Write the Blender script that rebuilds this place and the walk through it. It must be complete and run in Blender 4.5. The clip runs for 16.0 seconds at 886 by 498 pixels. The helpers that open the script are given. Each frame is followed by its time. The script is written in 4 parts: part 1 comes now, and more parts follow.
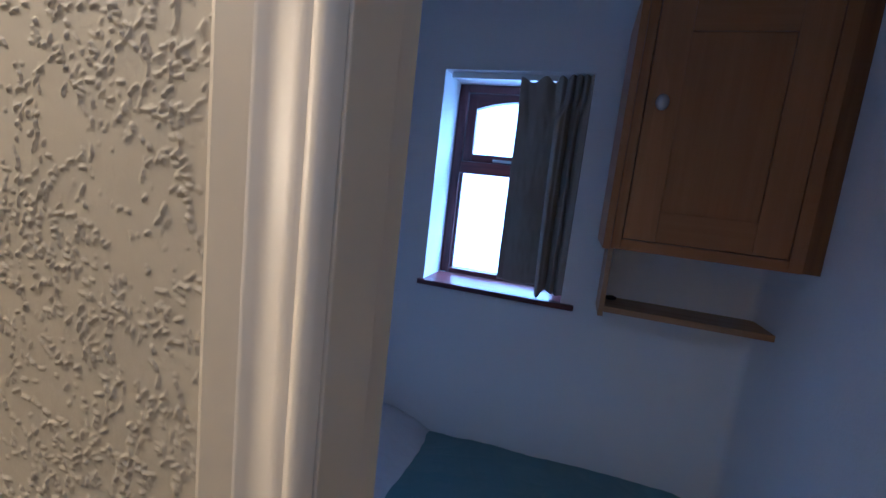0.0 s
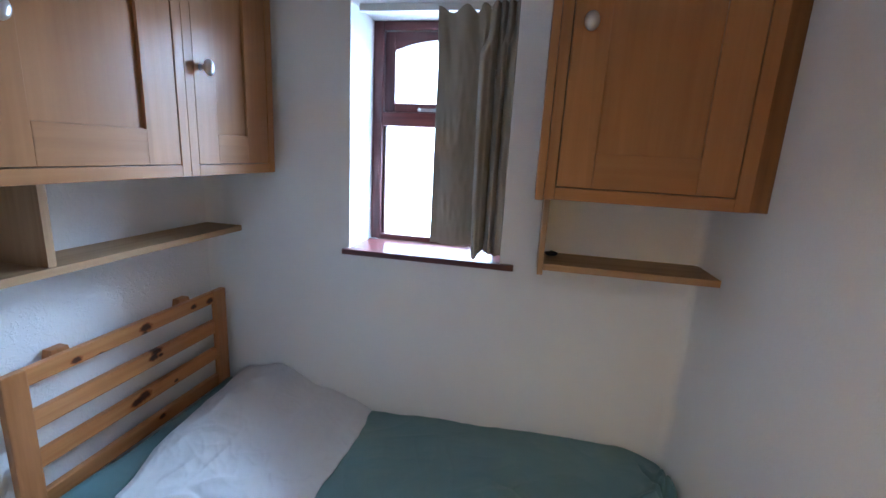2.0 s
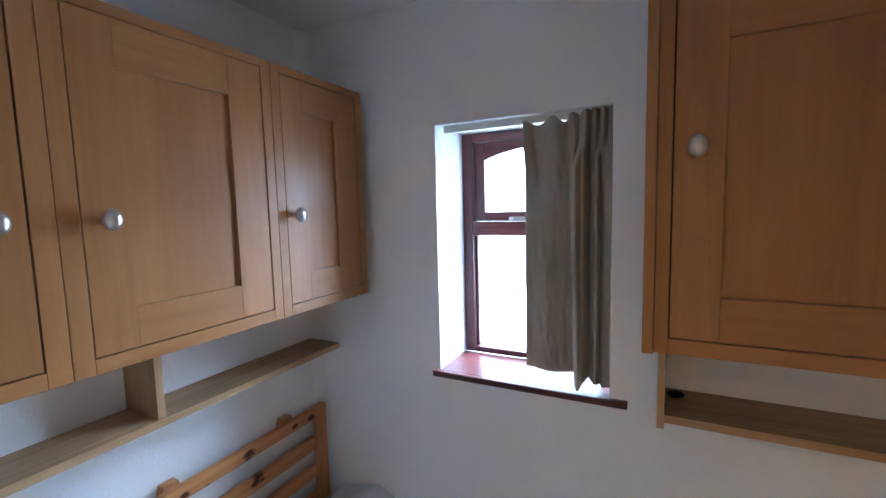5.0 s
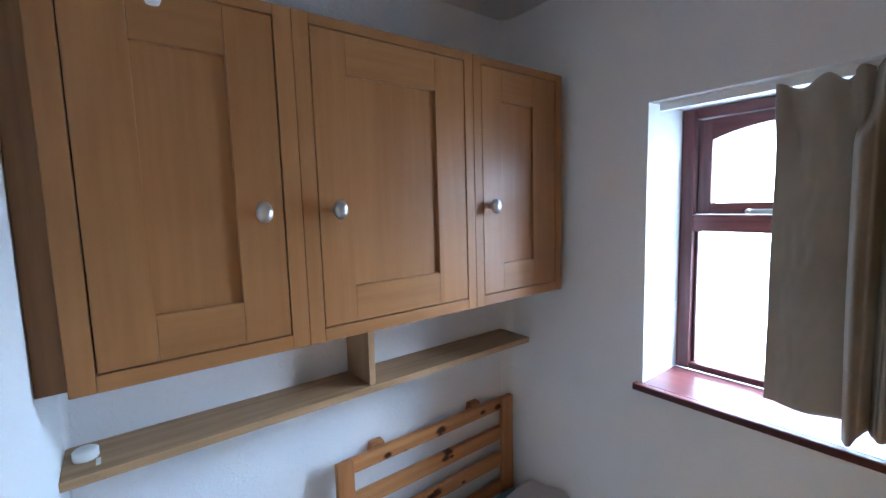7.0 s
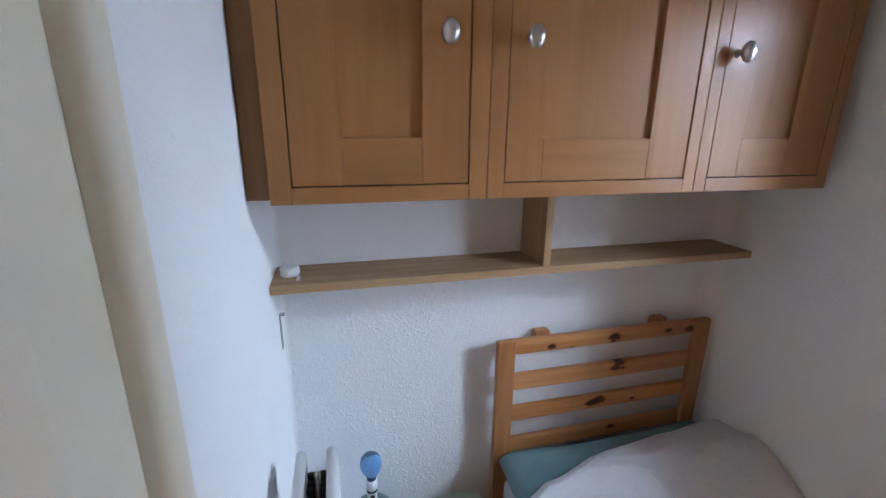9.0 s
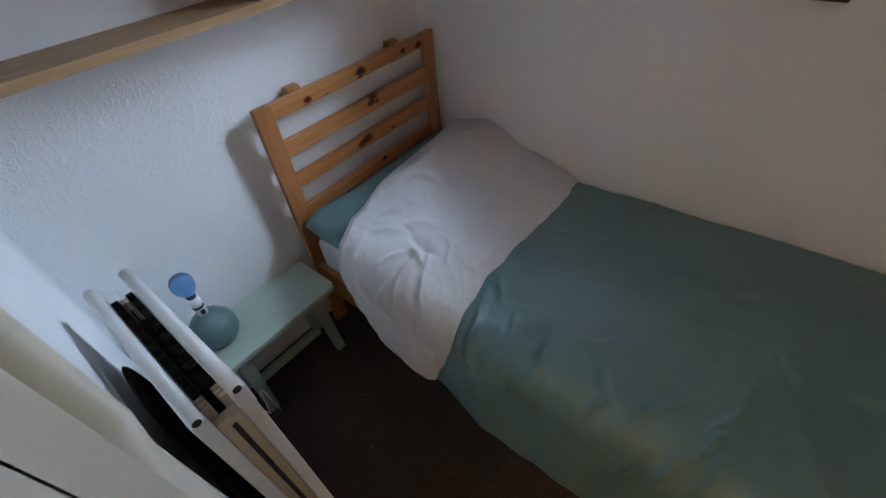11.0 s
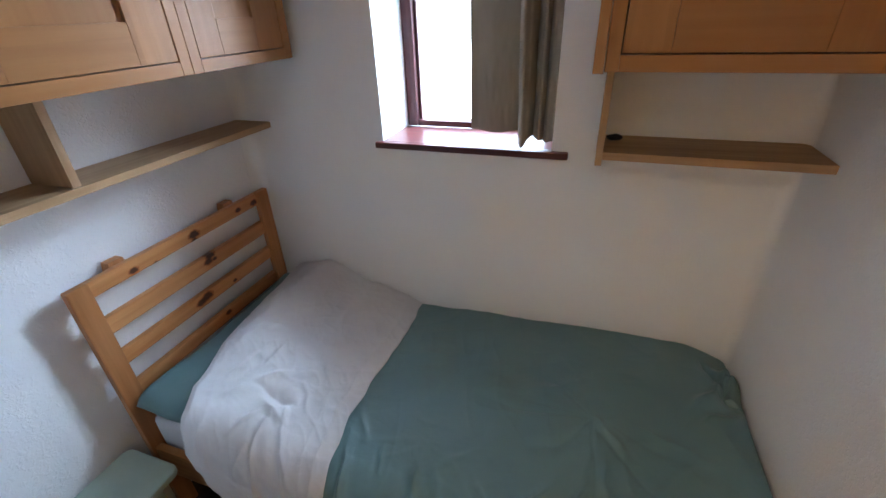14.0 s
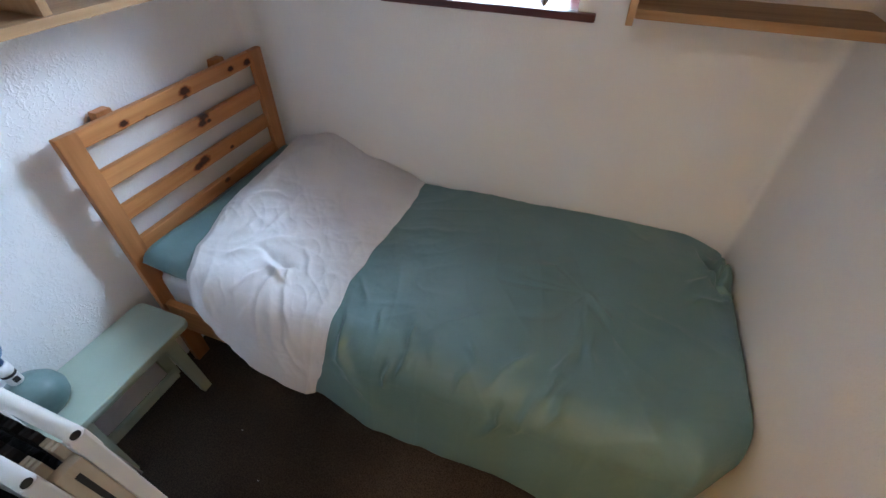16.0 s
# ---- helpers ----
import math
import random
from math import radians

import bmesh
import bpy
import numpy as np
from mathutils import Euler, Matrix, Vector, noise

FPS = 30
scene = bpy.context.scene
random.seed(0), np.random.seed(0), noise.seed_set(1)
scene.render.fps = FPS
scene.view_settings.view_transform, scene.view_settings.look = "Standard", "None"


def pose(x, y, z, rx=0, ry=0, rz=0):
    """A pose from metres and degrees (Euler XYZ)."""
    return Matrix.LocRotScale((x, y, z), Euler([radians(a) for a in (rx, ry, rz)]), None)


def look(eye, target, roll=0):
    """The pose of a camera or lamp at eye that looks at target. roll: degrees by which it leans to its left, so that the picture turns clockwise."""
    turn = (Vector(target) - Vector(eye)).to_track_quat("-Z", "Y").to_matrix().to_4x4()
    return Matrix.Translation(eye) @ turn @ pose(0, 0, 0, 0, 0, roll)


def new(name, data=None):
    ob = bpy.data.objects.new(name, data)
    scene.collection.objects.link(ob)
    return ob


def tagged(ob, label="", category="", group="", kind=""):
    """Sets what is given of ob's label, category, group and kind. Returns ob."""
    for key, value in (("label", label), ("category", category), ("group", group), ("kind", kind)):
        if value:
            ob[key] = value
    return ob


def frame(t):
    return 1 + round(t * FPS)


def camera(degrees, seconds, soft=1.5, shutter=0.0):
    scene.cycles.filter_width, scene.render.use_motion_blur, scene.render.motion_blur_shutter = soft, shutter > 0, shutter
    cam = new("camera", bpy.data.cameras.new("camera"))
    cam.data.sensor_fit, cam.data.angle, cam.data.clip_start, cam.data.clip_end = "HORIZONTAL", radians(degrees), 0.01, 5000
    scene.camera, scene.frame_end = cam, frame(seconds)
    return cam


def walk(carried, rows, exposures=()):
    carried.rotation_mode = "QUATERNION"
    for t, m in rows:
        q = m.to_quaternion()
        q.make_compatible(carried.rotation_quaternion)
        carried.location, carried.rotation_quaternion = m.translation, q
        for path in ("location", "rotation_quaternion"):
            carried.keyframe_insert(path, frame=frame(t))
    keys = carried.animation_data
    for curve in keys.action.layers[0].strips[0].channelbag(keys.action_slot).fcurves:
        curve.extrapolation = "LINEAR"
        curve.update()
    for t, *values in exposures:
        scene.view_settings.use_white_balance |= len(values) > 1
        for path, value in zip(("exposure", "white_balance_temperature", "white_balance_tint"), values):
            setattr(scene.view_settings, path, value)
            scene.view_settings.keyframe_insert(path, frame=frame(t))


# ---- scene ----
cam = camera(91.8, 16.0)
PATH = [
    (0, (1.197, -1.658, 1.562), (0.621, 0.237, 1.284), 6.5),
    (0.5, (1.169, -1.639, 1.555), (0.629, 0.267, 1.283), 6.2),
    (1, (1.189, -1.574, 1.55), (0.842, 0.378, 1.289), 5.0),
    (1.5, (1.213, -1.511, 1.549), (0.955, 0.442, 1.208), 4.0),
    (2, (1.266, -1.456, 1.546), (0.886, 0.459, 1.111), 3.1),
    (2.5, (1.288, -1.382, 1.596), (0.749, 0.504, 1.201), -1.2),
    (3, (1.315, -1.296, 1.679), (0.753, 0.595, 1.356), -1.3),
    (3.5, (1.33, -1.273, 1.728), (0.713, 0.614, 1.483), -1.5),
    (4, (1.311, -1.292, 1.745), (0.473, 0.512, 1.543), -1.3),
    (4.2, (1.305, -1.312, 1.752), (0.371, 0.447, 1.565), -1.3),
    (6.3, (1.316, -1.246, 1.741), (0.448, 0.545, 1.54), -1.8),
    (6.5, (1.311, -1.248, 1.751), (0.132, 0.354, 1.537), -1.6),
    (7, (1.264, -1.249, 1.749), (-0.316, -0.04, 1.539), -1.6),
    (7.5, (1.226, -1.211, 1.732), (-0.573, -0.36, 1.535), -0.5),
    (8, (1.205, -1.201, 1.69), (-0.704, -0.637, 1.496), 1.4),
    (8.5, (1.181, -1.216, 1.626), (-0.725, -0.727, 1.266), 2.4),
    (9, (1.16, -1.217, 1.586), (-0.705, -0.749, 1.037), 0.5),
    (9.5, (1.154, -1.197, 1.525), (-0.499, -0.548, 0.606), -3.8),
    (10, (1.159, -1.221, 1.484), (-0.269, -0.489, 0.291), -7.2),
    (10.2, (1.163, -1.234, 1.47), (-0.188, -0.461, 0.213), -7.8),
    (12.3, (1.306, -1.318, 1.477), (0.758, -0.027, 0.051), -3.6),
    (12.5, (1.306, -1.319, 1.494), (0.755, 0.015, 0.109), -3.1),
    (13, (1.303, -1.298, 1.552), (0.702, 0.255, 0.444), -1.9),
    (13.5, (1.294, -1.301, 1.592), (0.679, 0.378, 0.695), -1.9),
    (14, (1.294, -1.296, 1.566), (0.695, 0.344, 0.59), -2.3),
    (14.5, (1.296, -1.299, 1.518), (0.744, 0.206, 0.322), -1.8),
    (15, (1.297, -1.313, 1.479), (0.777, 0.104, 0.167), -0.8),
    (15.5, (1.297, -1.317, 1.461), (0.803, 0.038, 0.076), 0.5),
    (16, (1.293, -1.318, 1.486), (0.777, 0.065, 0.137), 0.5),
]
EXPOSURES = [
    (0.0, -0.26, 3850, 18),
    (0.4, -0.32, 3880, 18),
    (0.7, -0.05, 4250, 15),
    (1.0, 0.36, 4400, 14),
    (1.5, 1.12, 5100, 13),
    (2.0, 1.2, 5150, 12),
    (4.0, 1.17, 5250, 12),
    (6.8, 1.38, 5250, 12),
    (7.5, 0.68, 5800, 16),
    (8.2, 1.05, 5900, 19),
    (9.0, 1.0, 5950, 19),
    (9.5, 0.75, 5950, 17),
    (10.0, 0.5, 6000, 15),
    (10.4, 0.5, 6000, 15),
    (12.2, 1.35, 5850, 15),
    (13.0, 1.52, 5850, 15),
    (13.6, 1.25, 5850, 15),
    (14.5, 1.2, 5850, 15),
    (15.3, 1.48, 5850, 15),
    (16.0, 1.48, 5850, 15),
]
walk(cam, [(t, look(eye, target, roll)) for t, eye, target, roll in PATH], EXPOSURES)

# ---- world and lights ----
world = bpy.data.worlds.new("sky")
scene.world = world
world.use_nodes = True
wn = world.node_tree
sky = wn.nodes.new("ShaderNodeTexSky")
sky.sky_type = "NISHITA"
sky.sun_disc = False
sky.sun_elevation, sky.sun_rotation = radians(35), radians(20)
wn.links.new(sky.outputs[0], wn.nodes["Background"].inputs[0])
wn.nodes["Background"].inputs[1].default_value = 0.1

# daylight standing in the window opening
day = bpy.data.lights.new("window_daylight", "AREA")
day.shape, day.size, day.size_y = "RECTANGLE", 1.3, 1.3
day.energy, day.color = 31.0, (0.68, 0.86, 1.0)
new("window_daylight", day).matrix_world = look((0.88, 0.60, 1.55), (0.88, -0.9, 0.72))

# brighter sky overhead, outside the window
dome = bpy.data.lights.new("overhead_sky", "AREA")
dome.shape, dome.size, dome.size_y = "RECTANGLE", 1.7, 1.0
dome.energy, dome.color = 119.0, (0.66, 0.85, 1.0)
new("overhead_sky", dome).matrix_world = look((1.60, 1.60, 2.60), (0.40, -0.7, 0.9))

# warm landing lamp behind the doorway
hall = bpy.data.lights.new("landing_bulb", "POINT")
hall.energy, hall.color, hall.shadow_soft_size = 6.0, (1.0, 0.87, 0.70), 0.18
new("landing_bulb", hall).matrix_world = pose(1.40, -2.06, 2.35)

# added fill lamp, unseen on the landing, raking warm light over the artex
fill_lamp = bpy.data.lights.new("landing_fill", "POINT")
fill_lamp.energy, fill_lamp.color, fill_lamp.shadow_soft_size = 54.0, (1.0, 0.60, 0.21), 0.10
new("landing_fill", fill_lamp).matrix_world = pose(0.05, -1.75, 2.20)


# ---- materials ----
def srgb(r, g, b):
    return tuple(((c / 255 + 0.055) / 1.055) ** 2.4 if c > 10 else c / 255 / 12.92 for c in (r, g, b)) + (1.0,)


def mat(name, color, rough=0.6, metal=0.0, spec=0.5):
    m = bpy.data.materials.new(name)
    m.use_nodes = True
    b = m.node_tree.nodes["Principled BSDF"]
    b.inputs["Base Color"].default_value = color
    b.inputs["Roughness"].default_value = rough
    b.inputs["Metallic"].default_value = metal
    b.inputs["Specular IOR Level"].default_value = spec
    return m


def node(m, kind, **inputs):
    n = m.node_tree.nodes.new(kind)
    for k, v in inputs.items():
        n.inputs[k.replace("_", " ")].default_value = v
    return n


def wire(m, a, b):
    m.node_tree.links.new(a, b)


def bsdf(m):
    return m.node_tree.nodes["Principled BSDF"]


def coords(m, scale=(1, 1, 1)):
    tc = m.node_tree.nodes.new("ShaderNodeTexCoord")
    mp = m.node_tree.nodes.new("ShaderNodeMapping")
    mp.inputs["Scale"].default_value = scale
    wire(m, tc.outputs["Object"], mp.inputs[0])
    return mp.outputs[0]


def vary(m, low, high, scale, vec, detail=4.0, lo=0.35, hi=0.65):
    n = node(m, "ShaderNodeTexNoise", Scale=scale, Detail=detail)
    wire(m, vec, n.inputs["Vector"])
    r = m.node_tree.nodes.new("ShaderNodeValToRGB")
    r.color_ramp.elements[0].position, r.color_ramp.elements[0].color = lo, low
    r.color_ramp.elements[1].position, r.color_ramp.elements[1].color = hi, high
    wire(m, n.outputs[0], r.inputs[0])
    return r.outputs[0], n.outputs[0]


def relief(m, height, strength, distance):
    b = node(m, "ShaderNodeBump", Strength=strength, Distance=distance)
    wire(m, height, b.inputs["Height"])
    wire(m, b.outputs[0], bsdf(m).inputs["Normal"])
    return b


def mix(m, a, b, fac, blend="MIX"):
    n = m.node_tree.nodes.new("ShaderNodeMixRGB")
    n.blend_type = blend
    for s, v in ((0, fac), (1, a), (2, b)):
        if isinstance(v, (tuple, float, int)):
            n.inputs[s].default_value = v
        else:
            wire(m, v, n.inputs[s])
    return n.outputs[0]


def plaster(name, color, dark, bump, scale):
    """White emulsion over stippled plaster."""
    m = mat(name, color, 0.75, spec=0.25)
    v = coords(m)
    col, _ = vary(m, dark, color, 2.2, v, 5.0, 0.25, 0.7)
    wire(m, col, bsdf(m).inputs["Base Color"])
    a = node(m, "ShaderNodeTexNoise", Scale=scale, Detail=3.0, Roughness=0.55, Distortion=0.8)
    wire(m, v, a.inputs["Vector"])
    r = m.node_tree.nodes.new("ShaderNodeValToRGB")
    r.color_ramp.elements[0].position, r.color_ramp.elements[1].position = 0.48, 0.68
    wire(m, a.outputs[0], r.inputs[0])
    b = node(m, "ShaderNodeTexNoise", Scale=5.0, Detail=2.0)
    wire(m, v, b.inputs["Vector"])
    h = mix(m, r.outputs[0], b.outputs[0], 0.45)
    relief(m, h, bump, 0.006)
    return m


def timber(name, light, dark, axis, rough=0.45, grain=1.0, knots=(), each=False, bump=0.12):
    """Wood with the grain along one axis: 0, 1 or 2. knots: (along, up, size) of each, for boards along y."""
    m = mat(name, light, rough, spec=0.35)
    s = [26.0 * grain] * 3
    s[axis] = 1.3 * grain
    v = coords(m, tuple(s))
    if each:
        oi = m.node_tree.nodes.new("ShaderNodeObjectInfo")
        add = m.node_tree.nodes.new("ShaderNodeVectorMath")
        add.operation = "MULTIPLY_ADD"
        add.inputs[1].default_value = (37.0, 19.0, 53.0)
        wire(m, oi.outputs["Random"], add.inputs[0])
        wire(m, v, add.inputs[2])
        v = add.outputs[0]
    col, fine = vary(m, dark, light, 2.3, v, 6.0, 0.3, 0.7)
    broad, _ = vary(m, (0.86, 0.83, 0.80, 1), (1.0, 1.0, 1.0, 1), 0.22, v, 2.0, 0.35, 0.7)
    col = mix(m, col, broad, 0.8, "MULTIPLY")
    stave = m.node_tree.nodes.new("ShaderNodeTexVoronoi")
    st = [11.0] * 3
    st[axis] = 0.35
    wire(m, coords(m, tuple(st)), stave.inputs["Vector"])
    stave.inputs["Scale"].default_value = 1.0
    tone = m.node_tree.nodes.new("ShaderNodeMapRange")
    tone.inputs["To Min"].default_value, tone.inputs["To Max"].default_value = 0.94, 1.05
    sep = m.node_tree.nodes.new("ShaderNodeSeparateColor")
    wire(m, stave.outputs["Color"], sep.inputs[0])
    wire(m, sep.outputs[0], tone.inputs["Value"])
    col = mix(m, col, tone.outputs[0], 0.4 if knots else 1.0, "MULTIPLY")
    for along, up, size in knots:
        mp = m.node_tree.nodes.new("ShaderNodeMapping")
        mp.vector_type = "POINT"
        mp.inputs["Scale"].default_value = (0.0, 0.62 / size, 1.0 / size)
        mp.inputs["Location"].default_value = (0.0, -0.62 * along / size, -up / size)
        wire(m, coords(m), mp.inputs[0])
        warp = node(m, "ShaderNodeTexNoise", Scale=1.6, Detail=2.0)
        wire(m, mp.outputs[0], warp.inputs["Vector"])
        far = m.node_tree.nodes.new("ShaderNodeVectorMath")
        far.operation = "LENGTH"
        wire(m, mp.outputs[0], far.inputs[0])
        ring = m.node_tree.nodes.new("ShaderNodeMath")
        ring.operation = "MULTIPLY_ADD"
        ring.inputs[1].default_value = 0.9
        wire(m, warp.outputs[0], ring.inputs[0])
        wire(m, far.outputs["Value"], ring.inputs[2])
        r = m.node_tree.nodes.new("ShaderNodeValToRGB")
        r.color_ramp.elements[0].position, r.color_ramp.elements[0].color = 0.62, (0.09, 0.035, 0.018, 1)
        r.color_ramp.elements[1].position, r.color_ramp.elements[1].color = 1.0, (1, 1, 1, 1)
        halo = r.color_ramp.elements.new(0.82)
        halo.color = (0.62, 0.42, 0.28, 1)
        half = m.node_tree.nodes.new("ShaderNodeMath")
        half.operation = "MULTIPLY"
        half.inputs[1].default_value = 0.5
        wire(m, ring.outputs[0], half.inputs[0])
        wire(m, half.outputs[0], r.inputs[0])
        col = mix(m, col, r.outputs[0], 1.0, "MULTIPLY")
    wire(m, col, bsdf(m).inputs["Base Color"])
    relief(m, fine, bump, 0.002)
    return m


def painted(name, color, dark, rough, bump=0.1):
    m = mat(name, color, rough, spec=0.4)
    v = coords(m)
    col, n = vary(m, dark, color, 6.0, v, 6.0, 0.2, 0.6)
    wire(m, col, bsdf(m).inputs["Base Color"])
    f = node(m, "ShaderNodeTexNoise", Scale=120.0, Detail=3.0)
    wire(m, coords(m, (1, 1, 0.15)), f.inputs["Vector"])
    relief(m, f.outputs[0], bump, 0.002)
    return m


def cloth(name, color, dark, weave=900.0, bump=0.15, sheen=0.2):
    m = mat(name, color, 0.75, spec=0.2)
    v = coords(m)
    col, _ = vary(m, dark, color, 4.0, v, 5.0, 0.3, 0.7)
    wire(m, col, bsdf(m).inputs["Base Color"])
    bsdf(m).inputs["Sheen Weight"].default_value = sheen
    f = node(m, "ShaderNodeTexNoise", Scale=weave, Detail=2.0)
    wire(m, v, f.inputs["Vector"])
    g = node(m, "ShaderNodeTexNoise", Scale=28.0, Detail=4.0, Distortion=1.5)
    wire(m, v, g.inputs["Vector"])
    relief(m, mix(m, f.outputs[0], g.outputs[0], 0.75), bump * 1.6, 0.010)
    return m


WALL = plaster("wall_paint", (0.87, 0.87, 0.865, 1), (0.83, 0.83, 0.825, 1), 0.20, 120.0)
WALL_ROUGH = plaster("wall_paint_stippled", (0.84, 0.84, 0.85, 1), (0.80, 0.80, 0.81, 1), 0.34, 80.0)
REVEAL = plaster("reveal_paint", (0.85, 0.85, 0.86, 1), (0.79, 0.79, 0.80, 1), 0.25, 60.0)
CEIL = plaster("ceiling_paint", (0.86, 0.86, 0.85, 1), (0.82, 0.82, 0.81, 1), 0.2, 40.0)
ARTEX = painted("landing_artex", (0.53, 0.482, 0.37, 1), (0.48, 0.43, 0.32, 1), 0.6, 0.2)
GLOSS = painted("cream_gloss", (0.65, 0.59, 0.47, 1), (0.60, 0.545, 0.43, 1), 0.5, 0.06)
EGGSHELL = painted("cream_eggshell", (0.79, 0.715, 0.57, 1), (0.74, 0.665, 0.52, 1), 0.42, 0.06)
BEECH_L, BEECH_D = srgb(171, 121, 73), srgb(161, 111, 65)
BEECH_V = timber("beech_upright", BEECH_L, BEECH_D, 2, 0.34, each=True)
BEECH_H = timber("beech_cross", BEECH_L, BEECH_D, 1, 0.34, each=True)
BEECH_X = timber("beech_cross_x", BEECH_L, BEECH_D, 0, 0.34, each=True)
BEECH_DK = timber("beech_filler", srgb(142, 100, 58), srgb(120, 82, 46), 2, 0.5)
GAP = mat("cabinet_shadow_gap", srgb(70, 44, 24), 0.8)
OAK_Y = timber("oak_board_y", srgb(192, 158, 118), srgb(166, 130, 92), 1, 0.5, each=True)
OAK_X = timber("oak_board_x", srgb(192, 158, 118), srgb(166, 130, 92), 0, 0.5, each=True)
OAK_Z = timber("oak_board_z", srgb(192, 158, 118), srgb(166, 130, 92), 2, 0.5, each=True)
PINE_Y = timber("pine_y", srgb(202, 145, 93), srgb(170, 111, 64), 1, 0.38, 0.8, (), True)
PINE_Z = timber("pine_z", srgb(192, 134, 85), srgb(162, 106, 60), 2, 0.38, 0.8, (), True)
PINE_X = timber("pine_x", srgb(200, 146, 92), srgb(174, 116, 64), 0, 0.4, 0.8, (), True)
MAHOG_Z = timber("mahogany_z", srgb(98, 55, 54), srgb(74, 38, 40), 2, 0.35, 1.4)
MAHOG_X = timber("mahogany_x", srgb(104, 57, 54), srgb(78, 40, 40), 0, 0.3, 1.4)
SAGE = painted("sage_paint", srgb(174, 189, 175), srgb(160, 175, 161), 0.42, 0.08)
WHITE_GLOSS = painted("white_enamel", (0.72, 0.71, 0.69, 1), (0.66, 0.65, 0.63, 1), 0.34, 0.05)
CREAM_BOARD = timber("cream_board", srgb(206, 192, 170), srgb(188, 172, 148), 2, 0.55)
GREEN = cloth("green_cotton", srgb(107, 138, 141), srgb(97, 128, 131), sheen=0.0)
bsdf(GREEN).inputs["Roughness"].default_value = 0.40
bsdf(GREEN).inputs["Specular IOR Level"].default_value = 0.65
WHITE_CLOTH = cloth("white_cotton", srgb(219, 218, 220), srgb(208, 206, 208))
CURTAIN = cloth("curtain_fabric", srgb(164, 156, 141), srgb(149, 141, 127), 700.0, 0.02, 0.1)
BLACK_CLOTH = cloth("black_fabric", srgb(20, 18, 18), srgb(11, 10, 10), 300.0, 0.4, 0.03)
BRISTLE = timber("dark_spindle", srgb(52, 42, 36), srgb(30, 24, 20), 2, 0.7)
CHROME = mat("chrome", (0.75, 0.75, 0.76, 1), 0.12, 1.0)
GALV = mat("galvanised_steel", (0.34, 0.35, 0.37, 1), 0.5, 0.6)
NICKEL = mat("satin_nickel", (0.60, 0.58, 0.56, 1), 0.3, 1.0)
PLASTIC = mat("white_plastic", (0.82, 0.82, 0.80, 1), 0.4)
DARK = mat("dark_hole", (0.02, 0.018, 0.016, 1), 0.8)
BLUEBULB = mat("blue_glass", (0.22, 0.46, 0.82, 1), 0.04)
bsdf(BLUEBULB).inputs["Transmission Weight"].default_value = 0.85
NAVY = mat("dark_blue_collar", (0.02, 0.05, 0.11, 1), 0.35)
TEAL = mat("teal_glass", (0.16, 0.30, 0.30, 1), 0.42)
bsdf(TEAL).inputs["Transmission Weight"].default_value = 0.1
v_ = coords(TEAL)
c_, n_ = vary(TEAL, (0.10, 0.165, 0.165, 1), (0.145, 0.22, 0.22, 1), 22.0, v_)
wire(TEAL, c_, bsdf(TEAL).inputs["Base Color"])
PANE = mat("pane_glass", (1, 1, 1, 1), 0.02)
bsdf(PANE).inputs["Transmission Weight"].default_value = 1.0
bsdf(PANE).inputs["IOR"].default_value = 1.45

CARPET = mat("brown_carpet", (0.035, 0.026, 0.020, 1), 0.95, spec=0.1)
v_ = coords(CARPET)
c_, n_ = vary(CARPET, (0.040, 0.030, 0.024, 1), (0.100, 0.076, 0.060, 1), 260.0, v_, 3.0)
c2_, _ = vary(CARPET, (0.7, 0.7, 0.7, 1), (1.1, 1.1, 1.1, 1), 5.0, v_, 4.0)
wire(CARPET, mix(CARPET, c_, c2_, 0.8, "MULTIPLY"), bsdf(CARPET).inputs["Base Color"])
relief(CARPET, n_, 0.4, 0.006)


# ---- mesh helpers ----
def mesh_of(name, bm, material, smooth=False):
    me = bpy.data.meshes.new(name)
    bm.normal_update()
    bm.to_mesh(me)
    bm.free()
    for mm in material if isinstance(material, (list, tuple)) else (material,):
        me.materials.append(mm)
    if smooth:
        for p in me.polygons:
            p.use_smooth = True
    return me


def part(name, bm, material, parent=None, label="", smooth=False):
    ob = new(name, mesh_of(name, bm, material, smooth))
    if parent is not None:
        ob.parent = parent
    if label:
        ob["label"] = label
    return ob


def thing(name, at, label, category, group="", kind=""):
    """An Empty at the base of a thing; its parts are given in world places and shifted."""
    e = new(name)
    e.empty_display_size = 0.05
    e.location = at
    return tagged(e, label, category, group, kind)


def under(e, name, bm, material, label="", smooth=False):
    """A part of the thing e, from a bmesh in world places."""
    top = e
    shift = Vector((0, 0, 0))
    while top is not None:
        shift += top.location
        top = top.parent
    bmesh.ops.translate(bm, verts=bm.verts, vec=-shift)
    return part(name, bm, material, e, label, smooth)


def setting(name, bm, material, label, category, smooth=False):
    return tagged(part(name, bm, material, None, "", smooth), label, category, "", "structure")


def box(x0, x1, y0, y1, z0, z1, bevel=0.0, bm=None, seg=2):
    out = bm or bmesh.new()
    vs = [out.verts.new((x, y, z)) for x in (x0, x1) for y in (y0, y1) for z in (z0, z1)]
    fs = [out.faces.new([vs[i] for i in q]) for q in
          ((0, 1, 3, 2), (4, 6, 7, 5), (0, 4, 5, 1), (2, 3, 7, 6), (0, 2, 6, 4), (1, 5, 7, 3))]
    if bevel:
        es = {e for f in fs for e in f.edges}
        bmesh.ops.bevel(out, geom=list(es), offset=bevel, segments=seg, profile=0.6, affect="EDGES")
    return out


